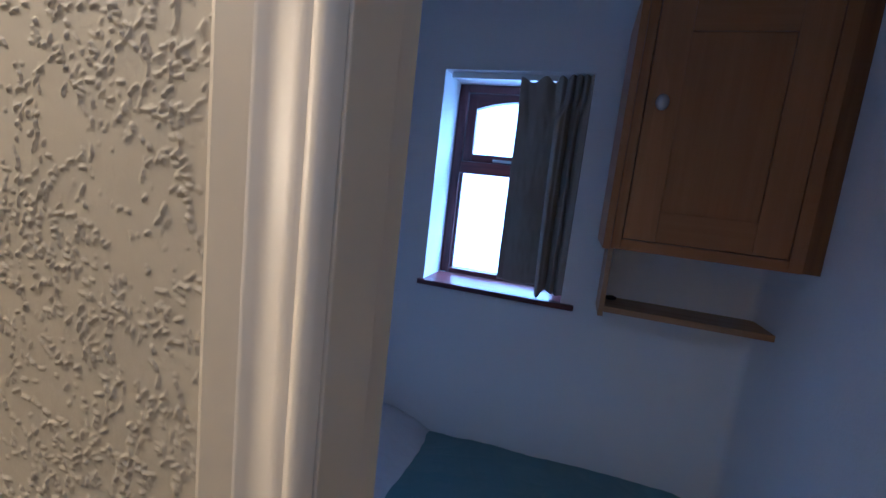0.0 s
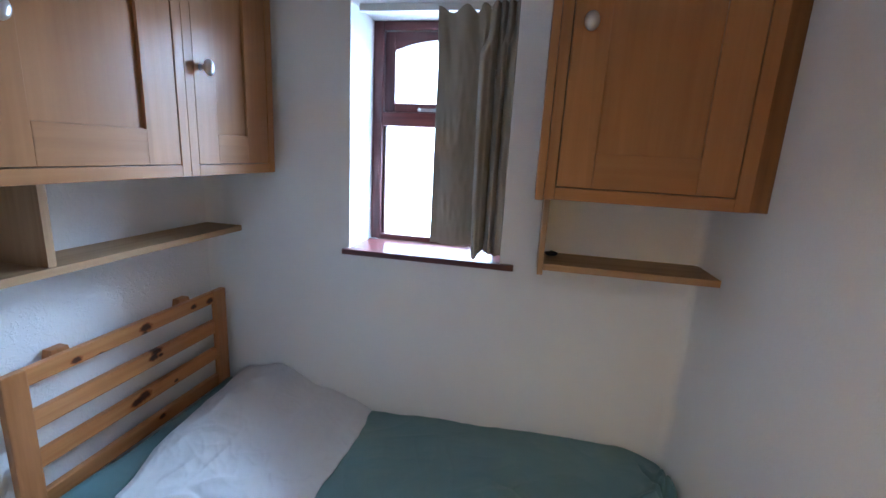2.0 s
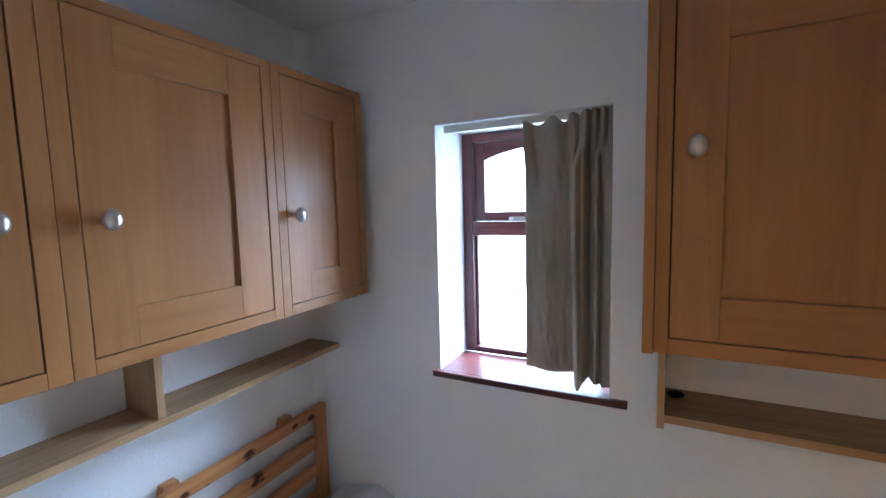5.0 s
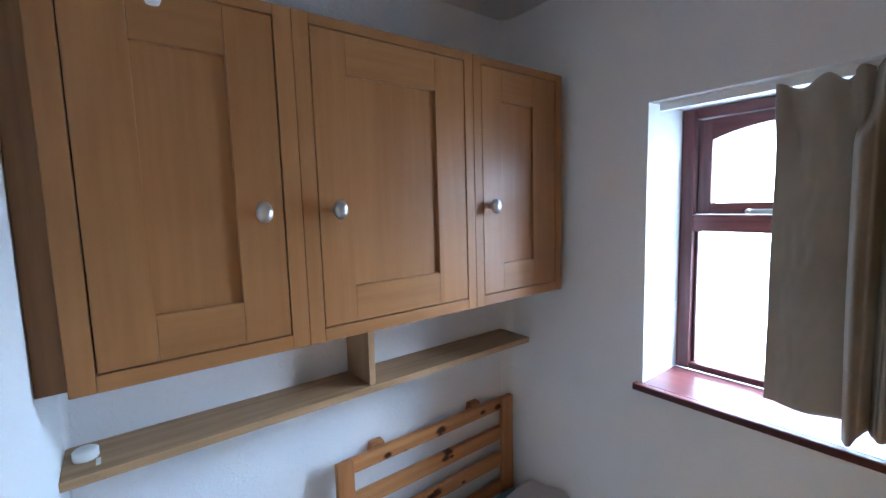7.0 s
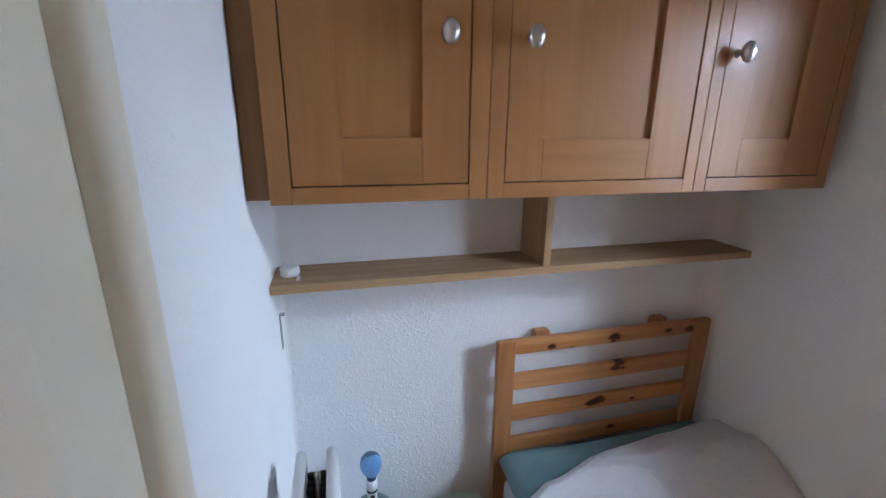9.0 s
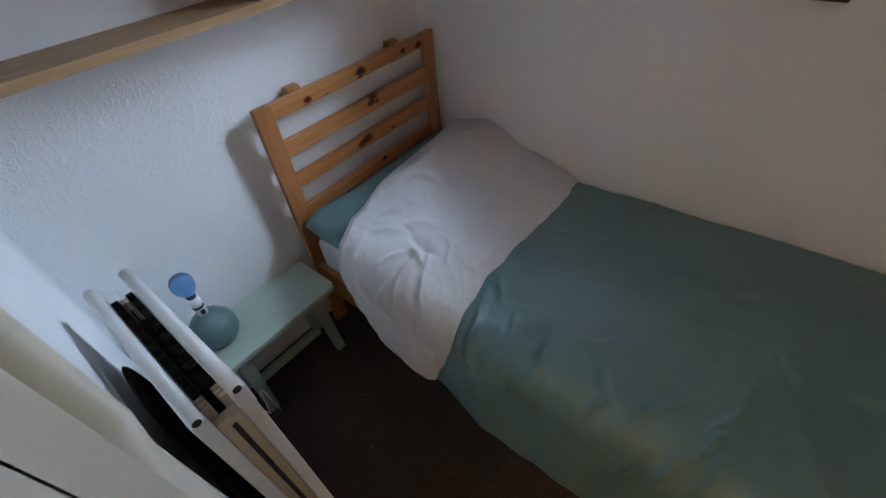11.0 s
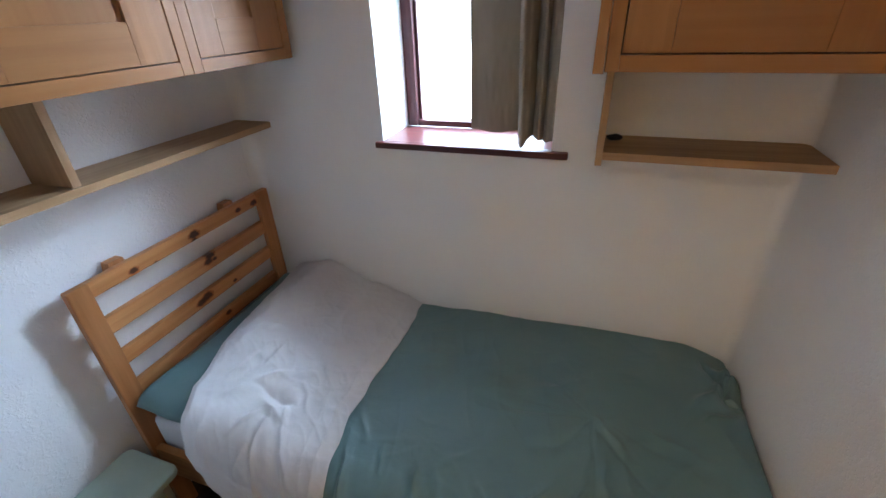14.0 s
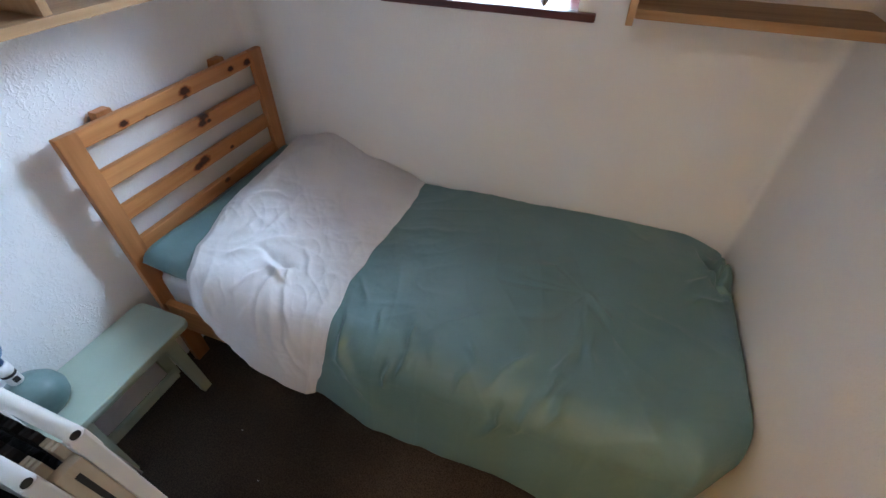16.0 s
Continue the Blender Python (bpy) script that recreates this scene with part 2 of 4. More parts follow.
def tube(points, radius, sides=12, bm=None, caps=True):
    """A round tube along a path; the radius may be a list."""
    out = bm or bmesh.new()
    pts = [Vector(p) for p in points]
    rad = radius if isinstance(radius, (list, tuple)) else [radius] * len(pts)
    rings, side = [], None
    for i, p in enumerate(pts):
        d = (pts[min(i + 1, len(pts) - 1)] - pts[max(i - 1, 0)]).normalized()
        if side is None:
            side = d.orthogonal().normalized()
        side = (side - d * side.dot(d)).normalized()
        up = d.cross(side)
        rings.append([out.verts.new(p + rad[i] * (math.cos(a) * side + math.sin(a) * up))
                      for a in [2 * math.pi * k / sides for k in range(sides)]])
    for a, b in zip(rings, rings[1:]):
        for k in range(sides):
            out.faces.new((a[k], a[(k + 1) % sides], b[(k + 1) % sides], b[k]))
    if caps:
        out.faces.new(rings[0][::-1])
        out.faces.new(rings[-1])
    return out


def lathe(profile, m=Matrix(), sides=24, bm=None):
    """Turn (radius, height) pairs round z, then place by m."""
    out = bm or bmesh.new()
    rings = []
    for r, h in profile:
        rings.append([out.verts.new(m @ Vector((r * math.cos(2 * math.pi * k / sides), r * math.sin(2 * math.pi * k / sides), h)))
                      for k in range(sides)])
    for a, b in zip(rings, rings[1:]):
        for k in range(sides):
            out.faces.new((a[k], a[(k + 1) % sides], b[(k + 1) % sides], b[k]))
    out.faces.new(rings[0][::-1])
    out.faces.new(rings[-1])
    return out


def grid(nu, nv, f):
    bm = bmesh.new()
    vs = [[bm.verts.new(f(i / nu, j / nv)) for j in range(nv + 1)] for i in range(nu + 1)]
    for i in range(nu):
        for j in range(nv):
            bm.faces.new((vs[i][j], vs[i + 1][j], vs[i + 1][j + 1], vs[i][j + 1]))
    return bm


def curve(x, pts):
    """Smooth reading of a short table of (x, y) pairs."""
    if x <= pts[0][0]:
        return pts[0][1]
    for (a, b), (c, d) in zip(pts, pts[1:]):
        if x <= c:
            t = (x - a) / (c - a)
            t = t * t * (3 - 2 * t)
            return b + (d - b) * t
    return pts[-1][1]


# ---- structure ----
XW, XE, YN, YS, ZC = 0.055, 1.805, 0.0, -1.374, 2.43
YH = -1.470
FZ = 0.08
WX0, WX1, WZ0, WZ1, WD = 0.623, 1.179, 1.186, 2.021, 0.30
DX0, DX1, DZ = 1.077, 1.765, 2.00

setting("floor", box(-1.2, 2.6, -3.2, 0.3, -0.08, FZ), CARPET, "dark brown short-pile fitted carpet", "floor")
setting("ceiling", box(-1.2, 2.6, -3.2, 0.3, ZC, ZC + 0.1), CEIL, "white painted plaster ceiling", "ceiling")

b = box(-0.15, WX0, YN, WD, 0, ZC)
box(WX1, 2.0, YN, WD, 0, ZC, bm=b)
box(WX0, WX1, YN, WD, 0, WZ0 - 0.021, bm=b)
box(WX0, WX1, YN, WD, WZ1, ZC, bm=b)
setting("wall_north", b, WALL, "white painted plaster wall with a window recess", "wall")
setting("wall_west", box(-0.15, XW, -1.46, YN, 0, ZC), WALL_ROUGH, "white stippled plaster wall behind the headboard", "wall")
setting("wall_east", box(XE, 2.0, -1.46, YN, 0, ZC), WALL, "white painted plaster wall at the bed foot", "wall")
b = box(XW, DX0 - 0.012, YH + 0.02, YS, 0, ZC)
box(DX1 + 0.012, XE, YH + 0.02, YS, 0, ZC, bm=b)
box(DX0 - 0.012, DX1 + 0.012, YH + 0.02, YS, DZ + 0.012, ZC, bm=b)
setting("wall_south", b, WALL, "white painted partition wall with a doorway", "wall")


def corner_fillet(name, x, y, sx, sy, r):
    """Plaster rounded into an inner corner."""
    bm = bmesh.new()
    pts = [(x + sx * r * (1 - math.sin(a)), y + sy * r * (1 - math.cos(a))) for a in [math.pi / 2 * k / 8 for k in range(9)]]
    for (x0, y0), (x1, y1) in zip(pts, pts[1:]):
        bm.faces.new([bm.verts.new(c) for c in ((x0, y0, FZ), (x1, y1, FZ), (x1, y1, ZC), (x0, y0, ZC))])
    bmesh.ops.remove_doubles(bm, verts=bm.verts, dist=1e-5)
    return setting(name, bm, WALL, "white plaster rounded into the wall corner", "wall", True)


corner_fillet("wall_corner_1", XE, YN, -1, -1, 0.03)
corner_fillet("wall_corner_2", XW, YN, 1, -1, 0.045)
corner_fillet("wall_corner_3", XW, YS, 1, 1, 0.012)

# landing outside the doorway
b = box(-1.2, 0.80, YH, YH + 0.02, 0, ZC)
box(0.80, DX0 - 0.012, YH, YH + 0.02, 0, 1.05, bm=b)
box(0.80, DX0 - 0.012, YH, YH + 0.02, 2.15, ZC, bm=b)
box(DX1 + 0.012, 2.6, YH, YH + 0.02, 0, ZC, bm=b)
box(DX0 - 0.012, DX1 + 0.012, YH, YH + 0.02, DZ + 0.012, ZC, bm=b)
setting("wall_landing", b, ARTEX, "cream textured landing wall round the doorway", "wall")
setting("wall_landing_back", box(-1.2, 2.6, -3.2, -3.1, 0, ZC), ARTEX, "cream landing wall", "wall")
setting("wall_landing_west", box(-1.3, -1.2, -3.2, YH, 0, ZC), ARTEX, "cream landing wall", "wall")
setting("wall_landing_east", box(2.6, 2.7, -3.2, YH, 0, ZC), ARTEX, "cream landing wall", "wall")


def artex_panel(x0, x1, z0, z1, y, step=0.0012):
    """Plaster dabbed into short raised strokes that run in broken, winding rows."""
    rng = np.random.default_rng(7)
    nx, nz = int((x1 - x0) / step), int((z1 - z0) / step)
    h = np.zeros((nx + 1, nz + 1))
    def stroke(cx, cz, a, length, r, top):
        bend = rng.normal(0, 0.06)
        for k in range(length):
            a += bend + rng.normal(0, 0.10)
            cx, cz = cx + math.cos(a), cz + math.sin(a)
            i0, j0 = int(cx), int(cz)
            if i0 < 4 or j0 < 4 or i0 > nx - 5 or j0 > nz - 5:
                continue
            ii, jj = np.meshgrid(np.arange(i0 - 3, i0 + 4), np.arange(j0 - 3, j0 + 4), indexing="ij")
            d = np.hypot(ii - cx, jj - cz) / r
            lump = top * (0.8 + 0.2 * math.sin(k * 0.9 + top * 4000))
            h[i0 - 3:i0 + 4, j0 - 3:j0 + 4] = np.maximum(h[i0 - 3:i0 + 4, j0 - 3:j0 + 4], lump * np.clip(1.15 - d * d * 0.55, 0, 1))

    for _ in range(int((x1 - x0) * (z1 - z0) * 2900)):
        cx, cz, a, turn = rng.uniform(0, nx), rng.uniform(0, nz), rng.uniform(0, 6.28), rng.normal(0, 0.35)
        across = rng.uniform(0, 1) < 0.4
        for k in range(int(rng.integers(2, 8))):
            a += turn + rng.normal(0, 0.2)
            gap = rng.uniform(3.6, 5.4) if across else rng.uniform(6.5, 10)
            cx, cz = cx + gap * math.cos(a), cz + gap * math.sin(a)
            stroke(cx, cz, a + (1.2 if across else 0.0) + rng.normal(0, 0.25), int(rng.integers(3, 6 if across else 8)), rng.uniform(0.56, 0.84), rng.uniform(0.0010, 0.0020))
    for _ in range(int((x1 - x0) * (z1 - z0) * 3600)):
        stroke(rng.uniform(0, nx), rng.uniform(0, nz), rng.uniform(0, 6.28), int(rng.integers(1, 4)), rng.uniform(0.55, 0.95), rng.uniform(0.0006, 0.0016))
    X, Z = np.meshgrid(np.linspace(x0, x1, nx + 1), np.linspace(z0, z1, nz + 1), indexing="ij")
    co = np.stack([X, y - h, Z], -1).reshape(-1, 3)
    idx = np.arange((nx + 1) * (nz + 1)).reshape(nx + 1, nz + 1)
    q = np.stack([idx[:-1, :-1], idx[1:, :-1], idx[1:, 1:], idx[:-1, 1:]], -1).reshape(-1, 4)
    me = bpy.data.meshes.new("artex_relief")
    me.from_pydata(co.tolist(), [], q.tolist())
    me.materials.append(ARTEX)
    for p in me.polygons:
        p.use_smooth = True
    return tagged(new("wall_landing_artex", me), "cream landing wall with raised squiggle plaster texture", "wall", "", "structure")


artex_panel(0.80, DX0 - 0.012, 1.05, 2.15, YH)

# door lining, stop and architrave
b = box(DX0 - 0.012, DX0, YH, YS, 0, DZ)
box(DX1, DX1 + 0.012, YH, YS, 0, DZ, bm=b)
box(DX0 - 0.012, DX1 + 0.012, YH, YS, DZ, DZ + 0.012, bm=b)
setting("trim_door_lining", b, GLOSS, "cream gloss-painted door lining", "door frame")
b = box(DX0 + 0.0005, DX0 + 0.006, YH + 0.001, YS - 0.040, 0, DZ, 0.0015)
box(DX1 - 0.018, DX1 - 0.0005, YH + 0.001, YS - 0.040, 0, DZ, 0.0015, bm=b)
setting("trim_door_stop", b, GLOSS, "cream gloss-painted door stop", "door frame")


def moulding(path, profile, material, name, label):
    """Sweep a flat profile of (across, out) along an upright of height z0 to z1; across runs along x."""
    x, sign, y, z0, z1 = path
    bm = bmesh.new()
    lo = [bm.verts.new((x + sign * a, y - o, z0)) for a, o in profile]
    hi = [bm.verts.new((x + sign * a, y - o, z1)) for a, o in profile]
    for k in range(len(profile) - 1):
        bm.faces.new((lo[k], lo[k + 1], hi[k + 1], hi[k]))
    bm.faces.new(lo)
    bm.faces.new(hi[::-1])
    bmesh.ops.recalc_face_normals(bm, faces=bm.faces)
    ob = setting(name, bm, material, label, "door frame")
    for f in ob.data.polygons:
        f.use_smooth = len(f.vertices) == 4 and f.index < 16
    return ob


ARCH = [(0.0, 0.0), (0.0, 0.009), (0.001, 0.0115), (0.003, 0.0135), (0.006, 0.0142), (0.009, 0.0134), (0.011, 0.0115), (0.0118, 0.0098), (0.0128, 0.0096),
        (0.0138, 0.0108), (0.0158, 0.0116), (0.018, 0.0108), (0.021, 0.0096), (0.0245, 0.0092), (0.0275, 0.0098), (0.029, 0.0116), (0.0305, 0.0122), (0.0435, 0.0128), (0.0455, 0.0115), (0.046, 0.0095), (0.046, 0.0)]
ARCH = [(across if across < 0.013 else 0.0128 + 1.72 * (across - 0.0128), out) for across, out in ARCH]
moulding((DX0 + 0.004, -1, YH, 0, DZ + 0.06), ARCH, GLOSS, "trim_architrave_1", "cream gloss-painted moulded architrave")
moulding((DX1 - 0.016, 1, YH, 0, DZ + 0.06), ARCH, GLOSS, "trim_architrave_2", "cream gloss-painted moulded architrave")
setting("trim_architrave_head", box(DX0 + 0.0045, DX1 - 0.0165, YH - 0.015, YH, DZ + 0.001, DZ + 0.06, 0.003), GLOSS, "cream gloss-painted architrave head", "door frame")


# ---- window ----
FY = 0.212
win = thing("window_1", (0.90, FY, WZ0), "dark red mahogany window with arched fanlight above a fixed pane", "window", kind="structure")
FX0, FX1 = WX0 + 0.001, WX1 - 0.001
for nm, bb, mm in (("frame_stile", (FX0, FX0 + 0.04, FY, FY + 0.07, WZ0, WZ1 - 0.002), MAHOG_Z),
                   ("frame_stile", (FX1 - 0.04, FX1, FY, FY + 0.07, WZ0, WZ1 - 0.002), MAHOG_Z),
                   ("frame_head", (FX0 + 0.0405, FX1 - 0.0405, FY + 0.001, FY + 0.07, WZ1 - 0.034, WZ1 - 0.002), MAHOG_X),
                   ("frame_bottom", (FX0 + 0.0405, FX1 - 0.0405, FY + 0.001, FY + 0.07, WZ0, WZ0 + 0.022), MAHOG_X),
                   ("transom", (FX0 + 0.0405, FX1 - 0.0405, FY - 0.004, FY + 0.07, 1.640, 1.692), MAHOG_X)):
    under(win, nm, box(*bb, 0.005), mm)
# fanlight sash with an arched top rail
SX0, SX1, SZ0, SZ1, SY = FX0 + 0.042, FX1 - 0.042, 1.694, WZ1 - 0.036, FY + 0.02
sash = under(win, "fanlight_sash", box(SX0, SX0 + 0.04, SY, SY + 0.04, SZ0, SZ1, 0.004), MAHOG_Z, "mahogany fanlight sash")
b = box(SX1 - 0.04, SX1, SY, SY + 0.04, SZ0, SZ1, 0.004)
under(sash, "sash_stile", b, MAHOG_Z).location = (0, 0, 0)
under(sash, "sash_bottom_rail", box(SX0 + 0.0402, SX1 - 0.0402, SY, SY + 0.04, SZ0, SZ0 + 0.034, 0.004), MAHOG_X)
b = bmesh.new()
xs = [SX0 + 0.0402 + (SX1 - SX0 - 0.0804) * k / 20 for k in range(21)]
mid = 0.5 * (SX0 + SX1)
arc = [1.957 - 0.052 * ((x - mid) / (0.5 * (SX1 - SX0))) ** 2 for x in xs]
for yy in (SY, SY + 0.04):
    lo = [b.verts.new((x, yy, z)) for x, z in zip(xs, arc)]
    hi = [b.verts.new((x, yy, SZ1)) for x in xs]
    for k in range(20):
        b.faces.new((lo[k], lo[k + 1], hi[k + 1], hi[k]))
b.verts.ensure_lookup_table()
for k in range(20):
    b.faces.new((b.verts[k], b.verts[k + 1], b.verts[42 + k + 1], b.verts[42 + k]))
bmesh.ops.recalc_face_normals(b, faces=b.faces)
under(sash, "arched_top_rail", b, MAHOG_X)
# glazing beads round the lower pane
bead = box(FX0 + 0.0402, FX0 + 0.050, FY + 0.02, FY + 0.04, WZ0 + 0.0222, 1.6395, 0.002)
under(win, "glazing_bead", bead, MAHOG_Z)
under(win, "glazing_bead", box(FX1 - 0.050, FX1 - 0.0402, FY + 0.02, FY + 0.04, WZ0 + 0.0222, 1.6395, 0.002), MAHOG_Z)
for z0, z1 in ((WZ0 + 0.0225, 1.6395), (SZ0 + 0.02, SZ1 - 0.005)):
    g = under(win, "pane", box(FX0 + 0.05, FX1 - 0.05, FY + 0.040, FY + 0.044, z0, z1), PANE, "clear window glass")
    g.visible_shadow = False
stay = under(win, "casement_stay", box(0.815, 1.02, SY - 0.022, SY - 0.014, 1.697, 1.709, 0.003), NICKEL, "silver casement stay bar")
under(stay, "stay_peg", lathe([(0.006, 0), (0.006, 0.02), (0.004, 0.022)], pose(0.90, SY - 0.004, 1.700, 90), 10), NICKEL)
under(stay, "stay_knob", tube([(0.806, SY - 0.018, 1.703), (0.812, SY - 0.018, 1.703), (0.822, SY - 0.018, 1.703)], [0.004, 0.0075, 0.006], 10), NICKEL, smooth=True)

sill = box(WX0 + 0.001, WX1 - 0.001, -0.004, FY, WZ0 - 0.0205, WZ0 - 0.0005)
setting("window_sill_1", sill, MAHOG_X, "dark mahogany window board", "window sill")
setting("window_sill_nosing", box(0.603, 1.228, -0.026, -0.0045, WZ0 - 0.021, WZ0, 0.004), MAHOG_X, "dark mahogany window board nosing", "window sill")


# curtain rail and curtain
rail = thing("curtain_rail", (0.90, 0.035, 1.99), "white plastic curtain track under the window head", "curtain rail")
under(rail, "track", box(0.640, 1.174, 0.030, 0.048, 1.997, WZ1 - 0.001, 0.002), PLASTIC)
for x in (0.70, 0.93, 1.165):
    under(rail, "bracket", box(x - 0.006, x + 0.006, 0.0485, 0.060, 2.002, WZ1 - 0.001, 0.001), PLASTIC)


ACROSS = [(0, 0.917), (0.28, 0.995), (0.56, 1.074), (0.62, 1.064), (0.70, 1.084), (0.77, 1.107), (0.83, 1.126), (0.89, 1.142), (0.94, 1.158), (1.0, 1.1785)]
DEPTH = [(0, 0.046), (0.28, 0.038), (0.56, 0.050), (0.61, 0.014), (0.67, -0.005), (0.73, 0.014), (0.78, 0.060), (0.83, 0.030), (0.86, 0.016), (0.90, 0.046), (0.95, 0.012), (1.0, 0.004)]
GATHER = [(0, 0.024), (0.20, 0.036), (0.36, 0.018), (0.50, 0.040), (0.58, 0.016), (0.65, 0.034), (0.72, 0.000), (0.765, 0.036), (0.81, 0.000), (0.855, 0.034), (0.90, 0.000), (0.95, 0.028), (1.0, 0.002)]
HEAD = [(0, 2.008), (0.18, 1.990), (0.36, 2.011), (0.47, 1.992), (0.57, 2.014), (0.65, 2.006), (0.74, 2.016), (1.0, 2.017)]


def line(x, pts):
    """Straight reading of a short table."""
    for (a, b), (c, d) in zip(pts, pts[1:]):
        if x <= c:
            return b + (d - b) * (x - a) / (c - a)
    return pts[-1][1]


def curtain_at(p, q):
    """p across from the free edge, q from heading to hem."""
    head = 1 - curve(q, [(0.0, 0.0), (0.06, 0.1), (0.20, 1.0)])
    pinch = math.exp(-((q - 0.125) / 0.035) ** 2)
    even = 0.917 + 0.2615 * p
    x = line(p, ACROSS) * (1 - head) + even * head
    y = curve(p, DEPTH) * (1 - head) + curve(p, GATHER) * head
    y += pinch * 0.010 * math.exp(-((p - 0.66) / 0.03) ** 2) - pinch * 0.012 * (math.exp(-((p - 0.74) / 0.02) ** 2) + math.exp(-((p - 0.90) / 0.02) ** 2))
    x += q * q * 0.014 * math.exp(-((p - 0.62) / 0.10) ** 2)
    y += 0.012 * math.exp(-((p - 0.10 - 0.35 * q) / 0.05) ** 2) * math.exp(-((q - 0.12) / 0.13) ** 2)
    top = curve(p, HEAD)
    hem = curve(p, [(0, 1.228), (0.3, 1.222), (0.57, 1.228), (0.61, 1.194), (0.67, 1.190), (0.76, 1.214), (0.83, 1.212), (0.92, 1.204), (1, 1.212)])
    z = top + (hem - top) * q
    y += (0.004 * noise.noise((p * 6, q * 5, 4.1)) + 0.002 * noise.noise((p * 18, q * 14, 4.1))) * (1 - head)
    return (min(x, 1.1785), min(max(y, -0.006), 0.080), z)


cur = thing("curtain", (1.05, 0.03, 1.2), "olive grey lined curtain with pinch-pleat heading drawn aside", "curtain")
c = under(cur, "cloth", grid(200, 90, curtain_at), CURTAIN, smooth=True)
c.modifiers.new("thickness", "SOLIDIFY").thickness = 0.003
for p in (0.03, 0.36, 0.57, 0.74, 0.92):
    x, y, z = curtain_at(p, 0.02)
    under(cur, "glider_hook", tube([(x, 0.040, 1.9955), (x, 0.036, z - 0.004), (x, y, z - 0.010)], 0.0016, 6), PLASTIC)


# ---- wall cabinets ----
def knob(parent, at, direction):
    """An egg-shaped satin knob on a stem."""
    m = Matrix.Translation(at) @ Vector(direction).to_track_quat("Z", "Y").to_matrix().to_4x4() @ Matrix.Diagonal((0.80, 1.04, 1.0, 1.0))
    k = under(parent, "knob", lathe([(0.0085, 0), (0.0085, 0.002), (0.006, 0.004), (0.006, 0.014), (0.012, 0.017), (0.018, 0.022), (0.0205, 0.028),
                                     (0.0185, 0.034), (0.012, 0.0385), (0.004, 0.040)], m, 24), NICKEL, "satin nickel knob", True)
    return k


def face_part(along, a0, a1, z0, z1, d0, d1, bevel=0.0):
    """A board in a cabinet's front: a runs along the wall, d out from it (0 is the wall)."""
    if along == "y":
        return box(XW + d0, XW + d1, a0, a1, z0, z1, bevel)
    return box(a0, a1, YN - d1, YN - d0, z0, z1, bevel)


def wall_cabinet(along, a0, a1, da0, da1, pa0, pa1, z0, z1, depth, knob_at, label):
    """Face-framed cabinet with one recessed-panel door. a: unit, da: door, pa: the door's panel."""
    cross = BEECH_H if along == "y" else BEECH_X
    base = (XW, a0, z0) if along == "y" else (a0, YN, z0)
    cab = thing("wall_cabinet", base, label, "cabinet", "fitted wall cabinets")
    dz0, dz1, pz0, pz1 = z0 + 0.033, z1 - 0.025, z0 + 0.117, z1 - 0.115
    # dark brown body: shade in the gaps round the door is its colour
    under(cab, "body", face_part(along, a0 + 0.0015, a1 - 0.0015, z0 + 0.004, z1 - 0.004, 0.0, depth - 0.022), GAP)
    under(cab, "frame_stile", face_part(along, a0, da0 - 0.0025, z0, z1, depth - 0.0215, depth, 0.0015), BEECH_V)
    under(cab, "frame_stile", face_part(along, da1 + 0.0025, a1, z0, z1, depth - 0.0215, depth, 0.0015), BEECH_V)
    under(cab, "frame_rail", face_part(along, da0 - 0.0024, da1 + 0.0024, z0, dz0 - 0.0025, depth - 0.0215, depth, 0.0015), cross)
    under(cab, "frame_rail", face_part(along, da0 - 0.0024, da1 + 0.0024, dz1 + 0.0025, z1, depth - 0.0215, depth, 0.0015), cross)
    door = under(cab, "door", face_part(along, pa0 - 0.004, pa1 + 0.004, pz0 - 0.004, pz1 + 0.004, depth - 0.018, depth - 0.010), BEECH_V, "beech door with a flat recessed panel")
    dd = (depth - 0.021, depth - 0.0015, 0.0012)
    under(door, "door_stile", face_part(along, da0, pa0, dz0, dz1, *dd), BEECH_V)
    under(door, "door_stile", face_part(along, pa1, da1, dz0, dz1, *dd), BEECH_V)
    under(door, "door_rail", face_part(along, pa0 + 0.0002, pa1 - 0.0002, dz0, pz0, *dd), cross)
    under(door, "door_rail", face_part(along, pa0 + 0.0002, pa1 - 0.0002, pz1, dz1, *dd), cross)
    if along == "y":
        knob(door, (XW + depth - 0.0015, knob_at[0], knob_at[1]), (1, 0, 0))
    else:
        knob(door, (knob_at[0], YN - depth + 0.0015, knob_at[1]), (0, -1, 0))
    return cab


CZ0, CZ1 = 1.448, 2.152
WDEP, EDEP = 0.358 - XW, 0.352
BEECHLABEL = "honey beech wall cabinet with recessed-panel door and satin knob"
cab_s = wall_cabinet("y", -1.331, -0.928, -1.291, -0.967, -1.203, -1.056, CZ0, CZ1, WDEP, (-1.012, 1.742), BEECHLABEL)
wall_cabinet("y", -0.927, -0.438, -0.890, -0.470, -0.812, -0.566, CZ0, CZ1, WDEP, (-0.853, 1.742), "wide honey beech wall cabinet with recessed-panel door and satin knob")
wall_cabinet("y", -0.437, -0.048, -0.404, -0.084, -0.325, -0.190, CZ0, CZ1, WDEP, (-0.380, 1.738), "honey beech wall cabinet with recessed-panel door beside the window wall")
cab_e = wall_cabinet("x", 1.295, 1.757, 1.323, 1.722, 1.406, 1.640, CZ0, CZ1, EDEP, (1.360, 1.849), "single honey beech wall cabinet with recessed-panel door beside the window")
